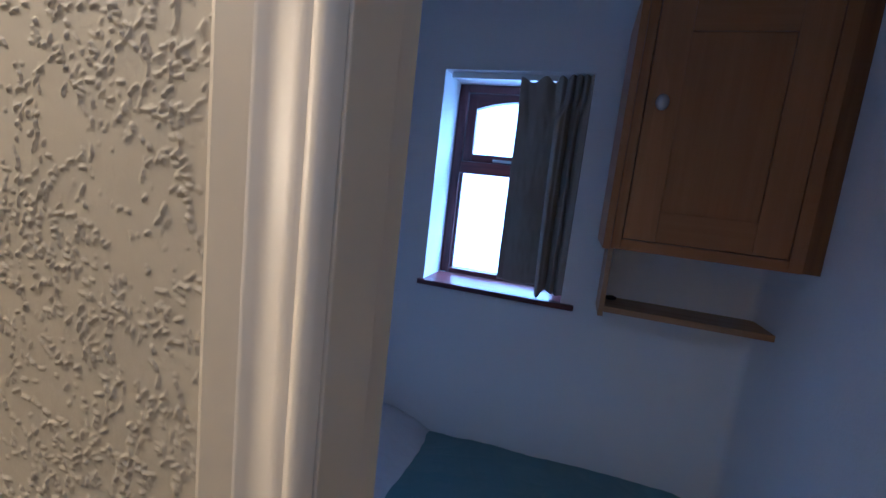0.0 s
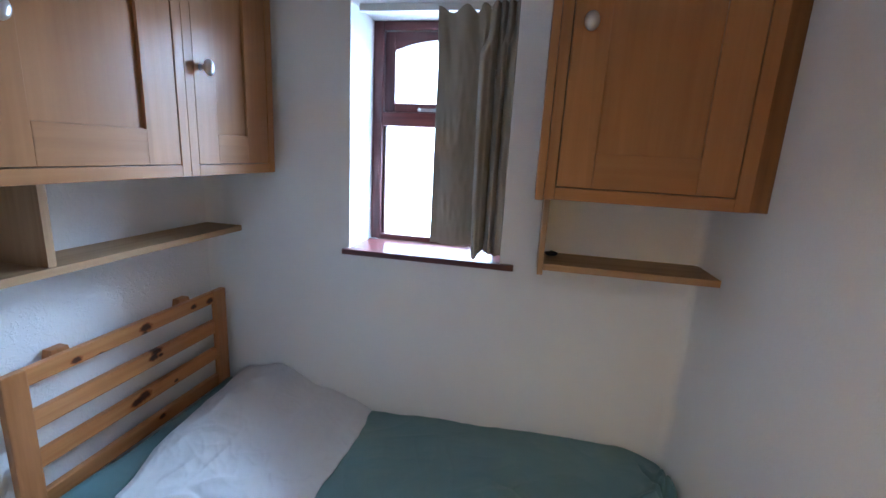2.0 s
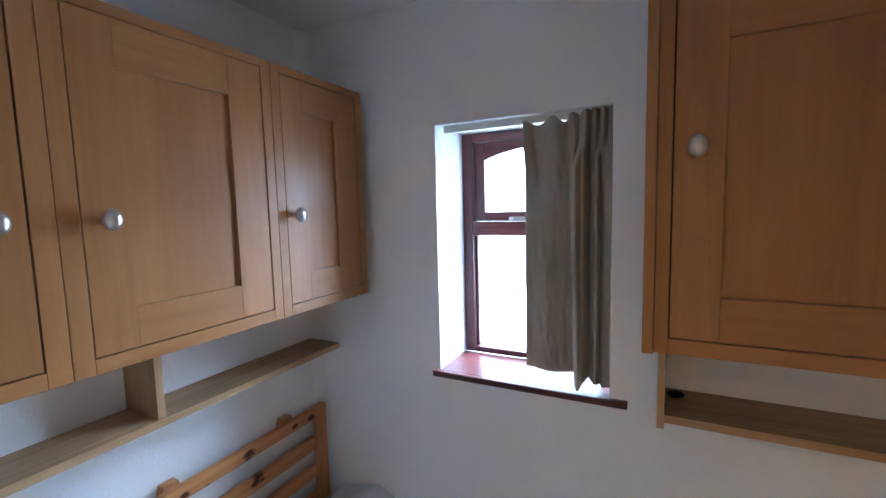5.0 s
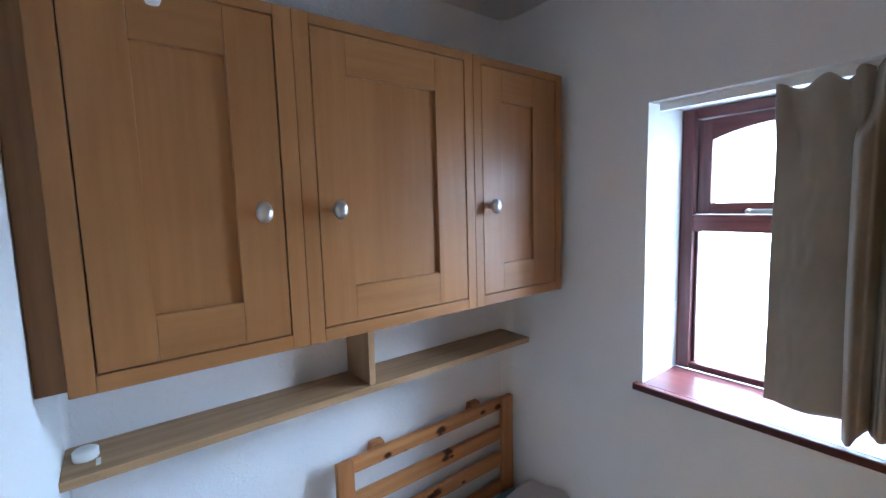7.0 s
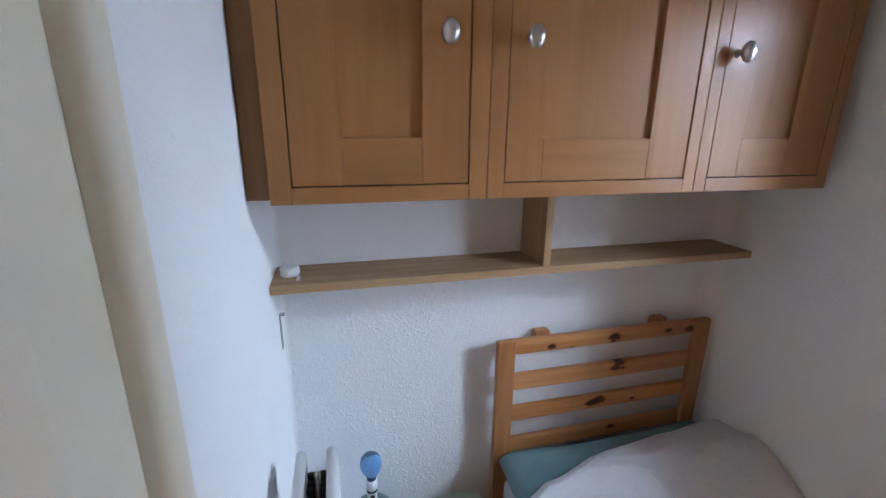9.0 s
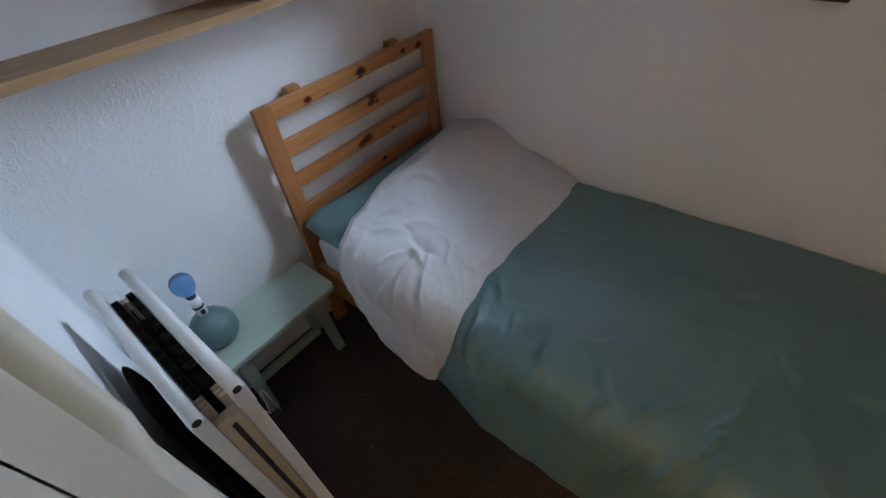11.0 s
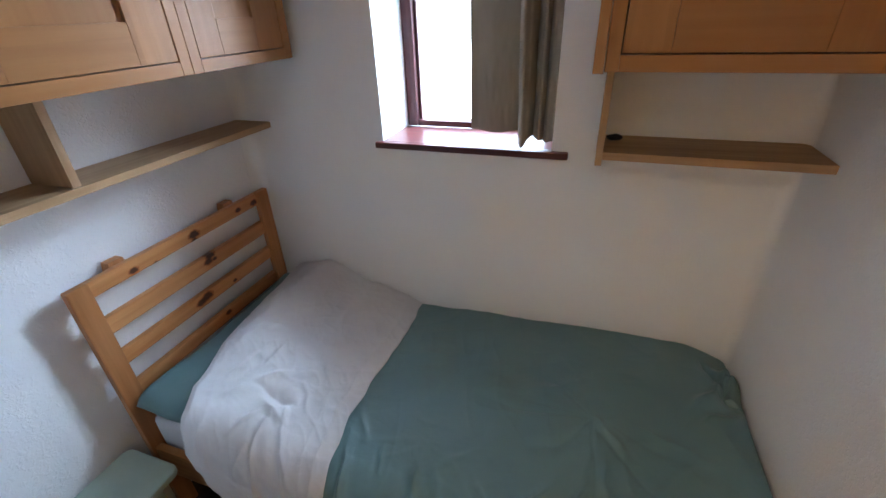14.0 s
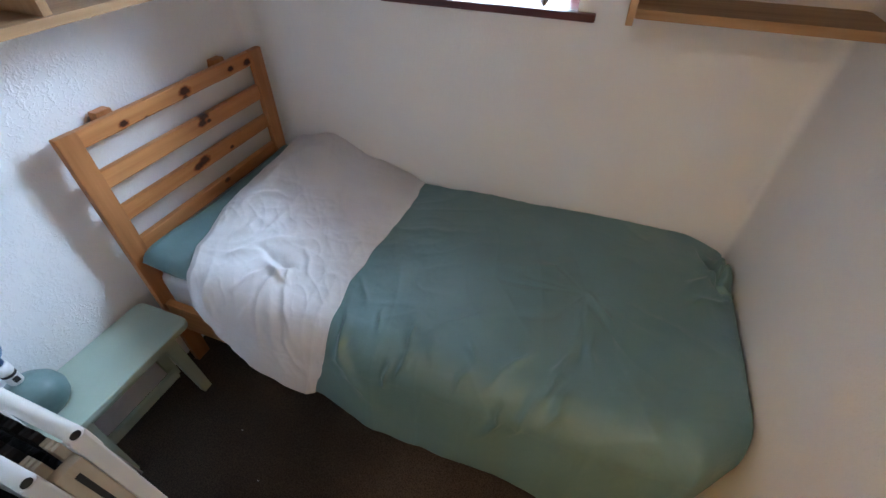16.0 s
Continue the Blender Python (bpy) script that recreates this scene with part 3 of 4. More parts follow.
under(cab_s, "filler_strip", face_part("y", -1.373, -1.332, CZ0 + 0.006, CZ1, 0.0, WDEP - 0.024), BEECH_DK, "darker beech scribing strip")
under(cab_e, "filler_strip", face_part("x", 1.758, 1.804, CZ0, CZ1, 0.0, EDEP - 0.020), BEECH_DK, "darker beech scribing strip")
under(cab_e, "end_panel", face_part("x", 1.274, 1.294, CZ0 - 0.003, CZ1, 0.0, EDEP + 0.004, 0.001), BEECH_V)

# open shelves under the cabinets
SH = 1.241
sh = thing("wall_shelf", (XW, -0.7, SH - 0.02), "pale oak-effect board shelf with one divider, under the cabinets", "shelf")
under(sh, "board", box(XW, 0.206, YS + 0.001, -0.042, SH - 0.020, SH, 0.001), OAK_Y)
under(sh, "divider", box(XW, 0.200, -0.709, -0.690, SH + 0.0003, CZ0 - 0.0005, 0.001), OAK_Z)
sh = thing("wall_shelf", (1.55, YN, 1.205), "pale oak-effect short shelf hung from an end panel", "shelf")
under(sh, "board", box(1.3195, XE - 0.003, -0.178, -0.001, SH - 0.020, SH, 0.001), OAK_X)
under(sh, "hanger", box(1.303, 1.319, -0.180, -0.001, 1.206, CZ0 - 0.0005, 0.001), OAK_Z)

# ---- bed ----
BED = (0.95, -0.4, 0.0)
bed = thing("bed", BED, "orange-varnished knotty pine single bed with slatted headboard", "bed")
HX0, HX1 = 0.099, 0.122
HN0, HN1, HS0, HS1 = -0.100, -0.045, -0.789, -0.734
under(bed, "post", box(HX0, HX1, HS0, HS1, FZ, 0.987, 0.004), PINE_Z)
under(bed, "post", box(HX0, HX1, HN0, HN1, FZ, 0.987, 0.004), PINE_Z)
SLATS = ((0.936, 0.982, ((-0.612, 0.950, 0.0075), (-0.544, 0.937, 0.0045), (-0.396, 0.957, 0.011), (-0.401, 0.938, 0.006), (-0.197, 0.957, 0.007), (-0.117, 0.953, 0.009))),
         (0.814, 0.866, ((-0.379, 0.845, 0.009), (-0.365, 0.862, 0.010), (-0.352, 0.842, 0.005))),
         (0.705, 0.752, ((-0.454, 0.727, 0.010), (-0.425, 0.734, 0.012), (-0.300, 0.720, 0.005))),
         (0.590, 0.637, ((-0.368, 0.623, 0.007),)))
for z0, z1, marks in SLATS:
    wood = timber("pine_slat", srgb(206, 148, 95), srgb(178, 118, 68), 1, 0.34, 0.8, [(a - BED[1], z - BED[2], r) for a, z, r in marks], True)
    under(bed, "headboard_slat", box(HX0 - 0.011, HX1 - 0.012, HS1 - 0.030, HN0 + 0.030, z0, z1, 0.005), wood)
for y in (-0.632, -0.212):
    b = box(XW + 0.002, HX0 - 0.0115, y - 0.036, y + 0.036, 0.925, 0.992, 0.003)
    for w in b.verts:
        if w.co.z > 0.985:
            w.co.y = y + (w.co.y - y) * 0.6
    under(bed, "hanging_block", b, PINE_Z)
under(bed, "side_rail", box(HX1, 1.70, -0.782, -0.758, 0.280, 0.400, 0.004), PINE_X)
under(bed, "side_rail", box(HX1, 1.70, -0.064, -0.040, 0.280, 0.400, 0.004), PINE_X)
under(bed, "foot_rail", box(1.702, 1.73, -0.772, -0.040, 0.280, 0.400, 0.004), PINE_Y)
for y in (-0.784, -0.090):
    under(bed, "leg", box(1.680, 1.7015, y + 0.026, y + 0.060, FZ, 0.2795, 0.004), PINE_Z)
for k in range(10):
    under(bed, "bed_slat", box(0.15 + 0.160 * k, 0.225 + 0.160 * k, -0.757, -0.065, 0.346, 0.360, 0.002), PINE_Y)
tagged(part("mattress", box(0.108, 1.74, -0.750, -0.045, 0.3605, 0.500, 0.03, seg=4), WHITE_CLOTH, None, "", True), "white single mattress with a fitted sheet", "mattress")


def pillow_at(u, v):
    """Cushion with a seam all round and pinched corners; v runs over the top, then back underneath."""
    p, side = 2 * u - 1, 1 if v <= 0.5 else -1
    q = 4 * v - 1 if v <= 0.5 else 3 - 4 * v
    x = 0.298 + 0.170 * p * (1 - 0.06 * (1 - q * q))
    y = -0.413 + 0.362 * q * (1 - 0.02 * (1 - p * p))
    full = max(0.0, (1 - abs(p) ** (14 if p < 0 else 5)) * (1 - abs(q) ** 14)) ** 0.55
    pucker = 0.006 * math.sin(9 * p + 3) * abs(q) ** 6 * full
    z = 0.553 - 0.018 * p + (0.058 if side > 0 else -0.048) * full + pucker + 0.006 * noise.noise((p * 2.4, q * 4, 0.4)) * full + 0.012 * (1 - p) * abs(q) ** 3 * 0.5
    return (x, y, z)


b = grid(80, 160, pillow_at)
bmesh.ops.remove_doubles(b, verts=b.verts, dist=1e-4)
bmesh.ops.recalc_face_normals(b, faces=b.faces)
tagged(part("pillow", b, GREEN, None, "", True), "green cotton pillow against the headboard", "pillow")


# duvet
def front_edge(x):
    return curve(x, [(0.1, -0.790), (0.35, -0.812), (1.5, -0.815), (1.68, -0.795), (1.80, -0.715)])


def hem_z(x):
    return curve(x, [(0.40, 0.440), (0.50, 0.410), (0.62, 0.385), (0.74, 0.350), (0.95, 0.250), (1.30, 0.252), (1.48, 0.215), (1.64, 0.230), (1.80, 0.290)])


def duvet_z(x, y):
    """Height of the bedding's upper side, over the mattress."""
    back = curve(x, [(0.10, 0.575), (0.20, 0.622), (0.33, 0.657), (0.53, 0.578), (0.72, 0.532), (1.07, 0.546), (1.40, 0.560), (1.66, 0.558), (1.80, 0.532)])
    front = curve(x, [(0.10, 0.570), (0.28, 0.622), (0.42, 0.612), (0.75, 0.570), (1.2, 0.580), (1.8, 0.555)])
    k = min(1.0, max(0.0, -y / 0.75))
    z = back + (front - back) * k * k * (3 - 2 * k)
    z += 0.026 * math.sin(math.pi * k) * curve(x, [(0.10, 0.2), (0.35, 0.9), (1.2, 1), (1.8, 0.7)])
    return z


FOLDS = ((0.99, 0.72, 0.008, 0.045, 1.57, 0.011), (0.99, 0.80, 0.008, 0.045, 1.75, 0.011), (0.955, 0.835, 0.008, 0.050, 1.89, 0.011), (1.15, 0.715, 0.008, 0.030, 1.19, 0.010),
         (1.145, 0.785, 0.008, 0.030, 1.77, 0.009), (1.25, 0.715, 0.010, 0.080, 2.12, 0.011), (1.355, 0.665, 0.008, 0.050, 1.89, 0.012), (1.355, 0.72, 0.009, 0.055, 1.86, 0.013),
         (1.38, 0.765, 0.008, 0.040, 1.85, 0.011), (1.31, 0.82, 0.010, 0.065, 1.89, 0.011), (1.245, 0.87, 0.010, 0.055, 1.86, 0.009), (0.80, 0.745, 0.008, 0.045, 1.05, 0.010),
         (0.85, 0.875, 0.014, 0.100, 1.17, 0.012), (1.42, 0.46, 0.009, 0.050, 0.79, 0.007), (1.48, 0.56, 0.015, 0.090, 1.17, 0.006), (1.37, 0.55, 0.017, 0.120, 1.74, 0.007),
         (1.705, 0.235, 0.012, 0.090, 2.15, 0.013), (1.725, 0.305, 0.012, 0.080, 2.36, 0.011), (0.90, 0.70, 0.008, 0.030, 1.2, 0.007), (1.05, 0.74, 0.010, 0.040, 1.3, 0.006),
         (1.43, 0.62, 0.012, 0.070, 1.4, 0.008), (0.83, 0.80, 0.012, 0.080, 1.2, 0.009), (0.78, 0.62, 0.010, 0.040, 0.9, 0.005), (0.88, 0.30, 0.016, 0.120, -0.25, 0.004),
         (1.745, 0.165, 0.006, 0.030, 1.2, 0.020), (1.765, 0.190, 0.007, 0.030, 2.0, -0.028), (1.755, 0.220, 0.006, 0.035, 0.6, 0.016), (1.772, 0.150, 0.007, 0.028, 2.6, -0.018),
         (1.10, 0.62, 0.012, 0.060, 2.4, 0.004), (1.55, 0.70, 0.014, 0.080, 1.0, 0.005), (1.60, 0.45, 0.014, 0.090, 0.3, 0.005), (1.25, 0.35, 0.018, 0.120, 2.8, 0.004))
RUMPLES = ((0.540, 0.648, 0.016, 0.042, 0.12, -0.026), (0.565, 0.684, 0.009, 0.040, 0.30, 0.018), (0.565, 0.72, 0.009, 0.050, 1.67, 0.011), (0.600, 0.68, 0.007, 0.025, 0.6, 0.010),
           (0.585, 0.845, 0.009, 0.080, 1.25, 0.009), (0.655, 0.77, 0.010, 0.070, 1.04, 0.009), (0.445, 0.675, 0.010, 0.055, -0.51, 0.008), (0.390, 0.565, 0.016, 0.070, -1.27, 0.008),
           (0.300, 0.36, 0.030, 0.130, -1.6, 0.009), (0.500, 0.60, 0.014, 0.050, -0.9, 0.008), (0.520, 0.82, 0.010, 0.050, 1.9, 0.004), (0.470, 0.90, 0.010, 0.070, 1.1, 0.005),
           (0.640, 0.92, 0.012, 0.070, 1.5, 0.007), (0.400, 0.80, 0.013, 0.070, 1.2, 0.007), (0.330, 0.50, 0.014, 0.050, -1.0, 0.006),
           (0.450, 0.52, 0.010, 0.060, -1.5, 0.006), (0.370, 0.44, 0.010, 0.045, -0.6, 0.006), (0.250, 0.27, 0.009, 0.050, -1.35, 0.009), (0.500, 0.72, 0.008, 0.040, 2.3, 0.008),
           (0.620, 0.61, 0.009, 0.045, 0.9, 0.006), (0.680, 0.86, 0.009, 0.060, 1.2, 0.007), (0.440, 0.84, 0.008, 0.050, 1.0, 0.007), (0.600, 0.50, 0.018, 0.080, 2.2, 0.004))


def folds(x, s, table):
    """Thin bent creases: place, width, length, angle and height of each."""
    wx = x + 0.030 * noise.noise((x * 7, s * 7, 1.0)) + 0.010 * noise.noise((x * 21, s * 21, 2.0))
    ws = s + 0.030 * noise.noise((x * 7, s * 7, 5.0)) + 0.010 * noise.noise((x * 21, s * 21, 6.0))
    h = 0.0
    for cx, cs, w, l, a, top in table:
        m = (wx - cx) * math.cos(a) + (ws - cs) * math.sin(a)
        n = -(wx - cx) * math.sin(a) + (ws - cs) * math.cos(a)
        if abs(m) < 2.4 * l and abs(n) < 5 * w:
            h += top * (math.exp(-abs(n / w) ** 1.4) - 0.3 * math.exp(-((n - 2.2 * w) / (1.3 * w)) ** 2)) * math.exp(-(m / l) ** 2)
    return h


def crease(x, y):
    """Soft folds: a star round a point, long drags and small puckers."""
    h = 0.007 * noise.noise((x * 3.4, y * 3.8, 0.3)) + 0.002 * noise.noise((x * 11, y * 9, 2.0))
    dx, dy = x - 1.39, y + 0.43
    r = math.hypot(dx, dy)
    a = math.atan2(dy, dx)
    ray = abs(math.sin(a * 4.5 + 0.8 + 1.6 * noise.noise((r * 5, a, 5.0))))
    h -= 0.007 * (1 - ray) ** 2.5 * math.exp(-((r - 0.15) / 0.12) ** 2) * (0.6 + 0.6 * math.cos(a + 2.2))
    n1 = noise.noise((x * 9 + y * 3, y * 4.0, 7.0))
    n2 = noise.noise((x * 6 - y * 8, y * 7.0 + x * 2, 3.0))
    h += 0.0022 * (1 - abs(n1)) ** 6 + 0.0018 * (1 - abs(n2)) ** 7
    return h


HANG, ROLL = 0.225, 0.10


def duvet_point(x, s, lift=0.0, hem_lift=0.0):
    """s: distance over the top from the wall, then down the front."""
    e = -front_edge(x)
    top_len = e - ROLL
    z_e = duvet_z(x, -top_len)
    arc_len = ROLL * math.pi / 2
    if s <= top_len:
        y, z = -s - 0.008, duvet_z(x, -s)
        n = Vector((0, 0, 1))
    elif s <= top_len + arc_len:
        a = (s - top_len) / ROLL
        y, z = -top_len - 0.008 - ROLL * math.sin(a), z_e - ROLL * (1 - math.cos(a))
        n = Vector((0, -math.sin(a), math.cos(a)))
    else:
        t = min(1.0, (s - top_len - arc_len) / HANG)
        hem = hem_z(x) + hem_lift + 0.006 * math.sin(x * 17.0) + 0.006 * noise.noise((x * 6, 0, 9))
        y, z = -e - 0.008 - 0.034 * t, z_e - ROLL + (hem - z_e + ROLL) * t
        n = Vector((0, -1, 0))
    hang = min(1.0, max(0.0, (s - top_len) / 0.30))
    ripple = hang * (0.007 * math.sin(x * 23 + 2.5 * noise.noise((x * 4, 1, 1))) + 0.003 * math.sin(x * 57 + 1.0)) * (0.6 + 0.6 * noise.noise((x * 3, 8, 2)))
    p = Vector((x, y, z)) + n * (crease(x, y) + lift + ripple)
    return p


SPAN = 0.812 - ROLL + ROLL * math.pi / 2 + HANG


def green_at(u, v):
    s = SPAN * v
    x0 = 0.66
    x = x0 + (1.796 - x0) * u
    p = duvet_point(x, s, 1.25 * folds(x, s, FOLDS) * min(1.0, 6 * (1 - v)))
    # the foot corner is rounded and tucked
    tail = max(0.0, (x - 1.60) / 0.196)
    if s > 0.66:
        p.x -= 0.050 * tail ** 2 * ((s - 0.66) / 0.45)
        p.y += 0.03 * tail ** 3 * ((s - 0.66) / 0.45)
    p.z -= 0.02 * tail ** 6
    q = math.hypot(x - 1.765, p.y + 0.155)
    p.z += 0.060 * math.exp(-(q / 0.045) ** 2) - 0.070 * math.exp(-((x - 1.735 + 0.3 * (p.y + 0.16)) / 0.010) ** 2 - ((p.y + 0.16) / 0.05) ** 2)
    p.x = min(p.x, XE - 0.006)
    return p


def white_at(u, v):
    s = SPAN * v
    left = curve(s, [(0.0, 0.140), (0.2, 0.190), (0.45, 0.222), (0.68, 0.292), (0.76, 0.325), (0.84, 0.358), (0.96, 0.412), (1.05, 0.465), (1.10, 0.490)])
    right = curve(s, [(0.0, 0.728), (0.25, 0.757), (0.45, 0.752), (0.60, 0.752), (0.80, 0.774), (1.10, 0.735)]) + 0.006 * noise.noise((s * 14, 3, 3))
    x = left + (right - left) * u
    lift = 0.014 * min(1.0, 12 * (1 - u)) * min(1.0, 14 * u + 0.3) + 0.004
    ridge = 0.0014 * (1 - abs(noise.noise((x * 13 + s * 5, s * 11, 4.0)))) ** 5 + 0.0014 * (1 - abs(noise.noise((x * 20 - s * 9, s * 17, 8.0)))) ** 5
    calm = min(1.0, (1 - v) * 7)
    p = duvet_point(x, s, lift + (1.0 * folds(x, s, RUMPLES) + ridge) * calm, 0.003)
    return p


duv = thing("duvet", (1.0, -0.4, 0.56), "sage green cotton duvet with white underside turned down at the pillow", "duvet")
g = under(duv, "cover", grid(340, 260, green_at), GREEN, "sage green crumpled cotton", True)
g.modifiers.new("thickness", "SOLIDIFY").thickness = -0.012
g = under(duv, "turned_down_edge", grid(200, 320, white_at), WHITE_CLOTH, "off-white crumpled cotton underside", True)
g.modifiers.new("thickness", "SOLIDIFY").thickness = -0.010

# ---- stool, lamp ----
stool = thing("stool", (0.155, -1.03, FZ), "pale sage-painted wooden bench stool against the wall", "stool")
b = box(0.058, 0.266, -1.252, -0.812, 0.398, 0.420)
es = [e for e in b.edges if abs(e.verts[0].co.z - e.verts[1].co.z) > 0.01]
bmesh.ops.bevel(b, geom=es, offset=0.028, segments=5, profile=0.5, affect="EDGES")
es = [e for e in b.edges if e.is_manifold and abs(e.calc_face_angle(0)) > 1.0]
bmesh.ops.bevel(b, geom=es, offset=0.004, segments=2, profile=0.5, affect="EDGES")
under(stool, "seat", b, SAGE)


def splayed_leg(x, y, dx, dy):
    bm = box(-0.011, 0.011, -0.021, 0.021, FZ, 0.398, 0.002)
    for w in bm.verts:
        k = 1 - (w.co.z - FZ) / (0.398 - FZ)
        w.co.x, w.co.y = x + w.co.x + dx * k, y + w.co.y * (1.0 - 0.25 * k) + dy * k
    return bm


for x, dx in ((0.092, -0.010), (0.222, 0.004)):
    for y, dy in ((-0.888, 0.022), (-1.168, -0.004)):
        under(stool, "leg", splayed_leg(x, y, dx, dy), SAGE)
under(stool, "stretcher", box(0.196, 0.212, -1.150, -0.905, 0.205, 0.240, 0.003), SAGE)
for y in (-0.888, -1.168):
    under(stool, "apron", box(0.098, 0.225, y - 0.010, y + 0.010, 0.335, 0.3975, 0.002), SAGE)
under(stool, "rail", box(0.226, 0.238, -1.150, -0.905, 0.360, 0.3975, 0.002), SAGE)

LX, LY, LZ = 0.138, -1.166, 0.421
lamp = thing("table_lamp", (LX, LY, LZ), "round teal glass bottle lamp with a bare blue bulb, no shade", "lamp")
under(lamp, "base", lathe([(0.030, 0), (0.050, 0.004), (0.064, 0.026), (0.068, 0.050), (0.062, 0.076), (0.046, 0.098), (0.026, 0.111), (0.015, 0.116), (0.012, 0.118)],
                          pose(LX, LY, LZ), 32), TEAL, "teal frosted glass bottle", True)
under(lamp, "lampholder", lathe([(0.013, 0.119), (0.0145, 0.121), (0.0145, 0.160), (0.0165, 0.162), (0.0165, 0.186), (0.013, 0.189)], pose(LX, LY, LZ), 24), PLASTIC, "white plastic lampholder", True)
under(lamp, "lampholder_ring", lathe([(0.0148, 0.150), (0.0155, 0.151), (0.0155, 0.157), (0.0148, 0.158)], pose(LX, LY, LZ), 24), DARK, "dark ring")
under(lamp, "switch", box(LX + 0.0135, LX + 0.020, LY - 0.006, LY + 0.006, LZ + 0.132, LZ + 0.146, 0.002), DARK)
under(lamp, "bulb", lathe([(0.0125, 0.2035), (0.016, 0.208), (0.024, 0.217), (0.0295, 0.229), (0.0315, 0.243), (0.0295, 0.257), (0.023, 0.268), (0.013, 0.2745), (0.003, 0.277)],
                          pose(LX, LY, LZ), 28), BLUEBULB, "blue glass bulb", True)
under(lamp, "bulb_collar", lathe([(0.011, 0.1895), (0.0135, 0.192), (0.0135, 0.201), (0.012, 0.2033)], pose(LX, LY, LZ), 24), NAVY, "dark bulb collar", True)
pts = [(LX - 0.03, LY - 0.045, LZ + 0.004), (LX - 0.055, LY - 0.065, LZ + 0.003), (0.070, LY - 0.092, LZ + 0.002), (0.066, LY - 0.112, LZ - 0.05), (0.070, LY - 0.10, LZ - 0.25), (0.085, LY - 0.07, LZ - 0.336),
       (0.180, LY - 0.05, LZ - 0.3375), (0.240, LY - 0.03, LZ - 0.330), (0.247, LY - 0.022, LZ - 0.25), (0.247, LY - 0.016, LZ - 0.19), (0.250, LY - 0.008, LZ - 0.19), (0.252, LY - 0.004, LZ - 0.26), (0.256, LY, LZ - 0.337)]
under(lamp, "cable", tube(pts, 0.003, 8), PLASTIC, "thin white flex", True)

# ---- folded rack beside the stool ----
rack = thing("folded_rack", (0.6, -1.29, FZ), "folded white-framed rack with black fabric leaning by the wall", "folding rack")
RX0, RX1, RZ = 0.395, 0.777, 0.945
for y in (-1.256, -1.316):
    fr = under(rack, "frame", tube([(RX0, y, RZ), (RX1, y, RZ)], 0.0105, 16), WHITE_GLOSS, "white enamelled round rail", True)
    for x in (RX0 + 0.012, RX1 - 0.012):
        under(fr, "upright", box(x - 0.009, x + 0.009, y - 0.011, y + 0.011, FZ, RZ - 0.0105, 0.003), WHITE_GLOSS)
    for x, s in ((RX0, -1), (RX1, 1)):
        # solid dark disc, coloured as the shade inside the open rail end
        under(fr, "end_hole_shade", tube([(x + s * 0.0002, y, RZ), (x + s * 0.0016, y, RZ)], 0.0065, 12), DARK)
    under(fr, "lower_rail", box(RX0 + 0.021, RX1 - 0.021, y - 0.008, y + 0.008, 0.16, 0.19, 0.003), WHITE_GLOSS)
for x in (RX0 + 0.012, RX1 - 0.012):
    board = under(rack, "end_board", box(x - 0.008, x + 0.008, -1.304, -1.268, 0.18, 0.905, 0.002), CREAM_BOARD, "pale wooden end board with a dark slot")
    # solid dark strip through the board; the slot's inner shade is its colour
    under(board, "slot", box(x - 0.0088, x + 0.0088, -1.290, -1.282, 0.30, 0.885), DARK)


def bunch(u, v):
    x = RX0 + 0.030 + (RX1 - RX0 - 0.06) * u
    a = 2 * math.pi * v
    r = 1 + 0.28 * noise.noise((x * 22, math.cos(a) * 2, math.sin(a) * 2)) + 0.2 * noise.noise((x * 90, math.cos(a) * 7, math.sin(a) * 7))
    ca, sa = math.cos(a), math.sin(a)
    return (x, -1.286 + 0.0185 * min(r, 1.05) * math.copysign(abs(ca) ** 0.4, ca), 0.60 + (0.262 + 0.03 * (r - 1)) * math.copysign(abs(sa) ** 0.5, sa))


under(rack, "fabric", grid(80, 48, bunch), BLACK_CLOTH, "bunched black fabric", True)

# folded spindles in two rows under the rails; three cream, the rest dark
for y0, y1 in ((-1.2795, -1.2675), (-1.3045, -1.2925)):
    for k in range(25):
        x = 0.744 - 0.0135 * k
        under(rack, "spindle", box(x, x + 0.0075, y0, y1, 0.56, 0.924 - 0.004 * (k % 3), 0.001, seg=1), CREAM_BOARD if k < 3 else BRISTLE)

under(rack, "front_strip", box(RX0 + 0.03, RX1 - 0.004, -1.2485, -1.2435, 0.890, 0.936, 0.002), WHITE_GLOSS, "flat white strip along the front rail")
under(rack, "torn_label", box(0.425, 0.462, -1.285, -1.2835, 0.89, 0.948, 0.0005), PLASTIC, "thin white sliver in the fabric")

# dark bag behind the rack
bag = tagged(part("bag", grid(40, 30, lambda u, v: (0.45 + 0.165 * math.cos(2 * math.pi * u) * math.sin(math.pi * v) ** 0.6 + 0.15,
                                              -1.350 + 0.018 * math.sin(2 * math.pi * u) * math.sin(math.pi * v) ** 0.6,
                                              0.49 - 0.41 * math.cos(math.pi * v) + 0.008 * noise.noise((u * 5, v * 5, 2)))), BLACK_CLOTH, None, "", True),
       "black soft bag standing between rack and wall", "bag")
under(bag, "buckle", tube([(0.700 + 0.010 * math.cos(a), -1.3315, 0.745 + 0.010 * math.sin(a)) for a in [math.pi * k / 8 for k in range(-3, 12)]], 0.0028, 8), CHROME, "small chrome buckle", True)

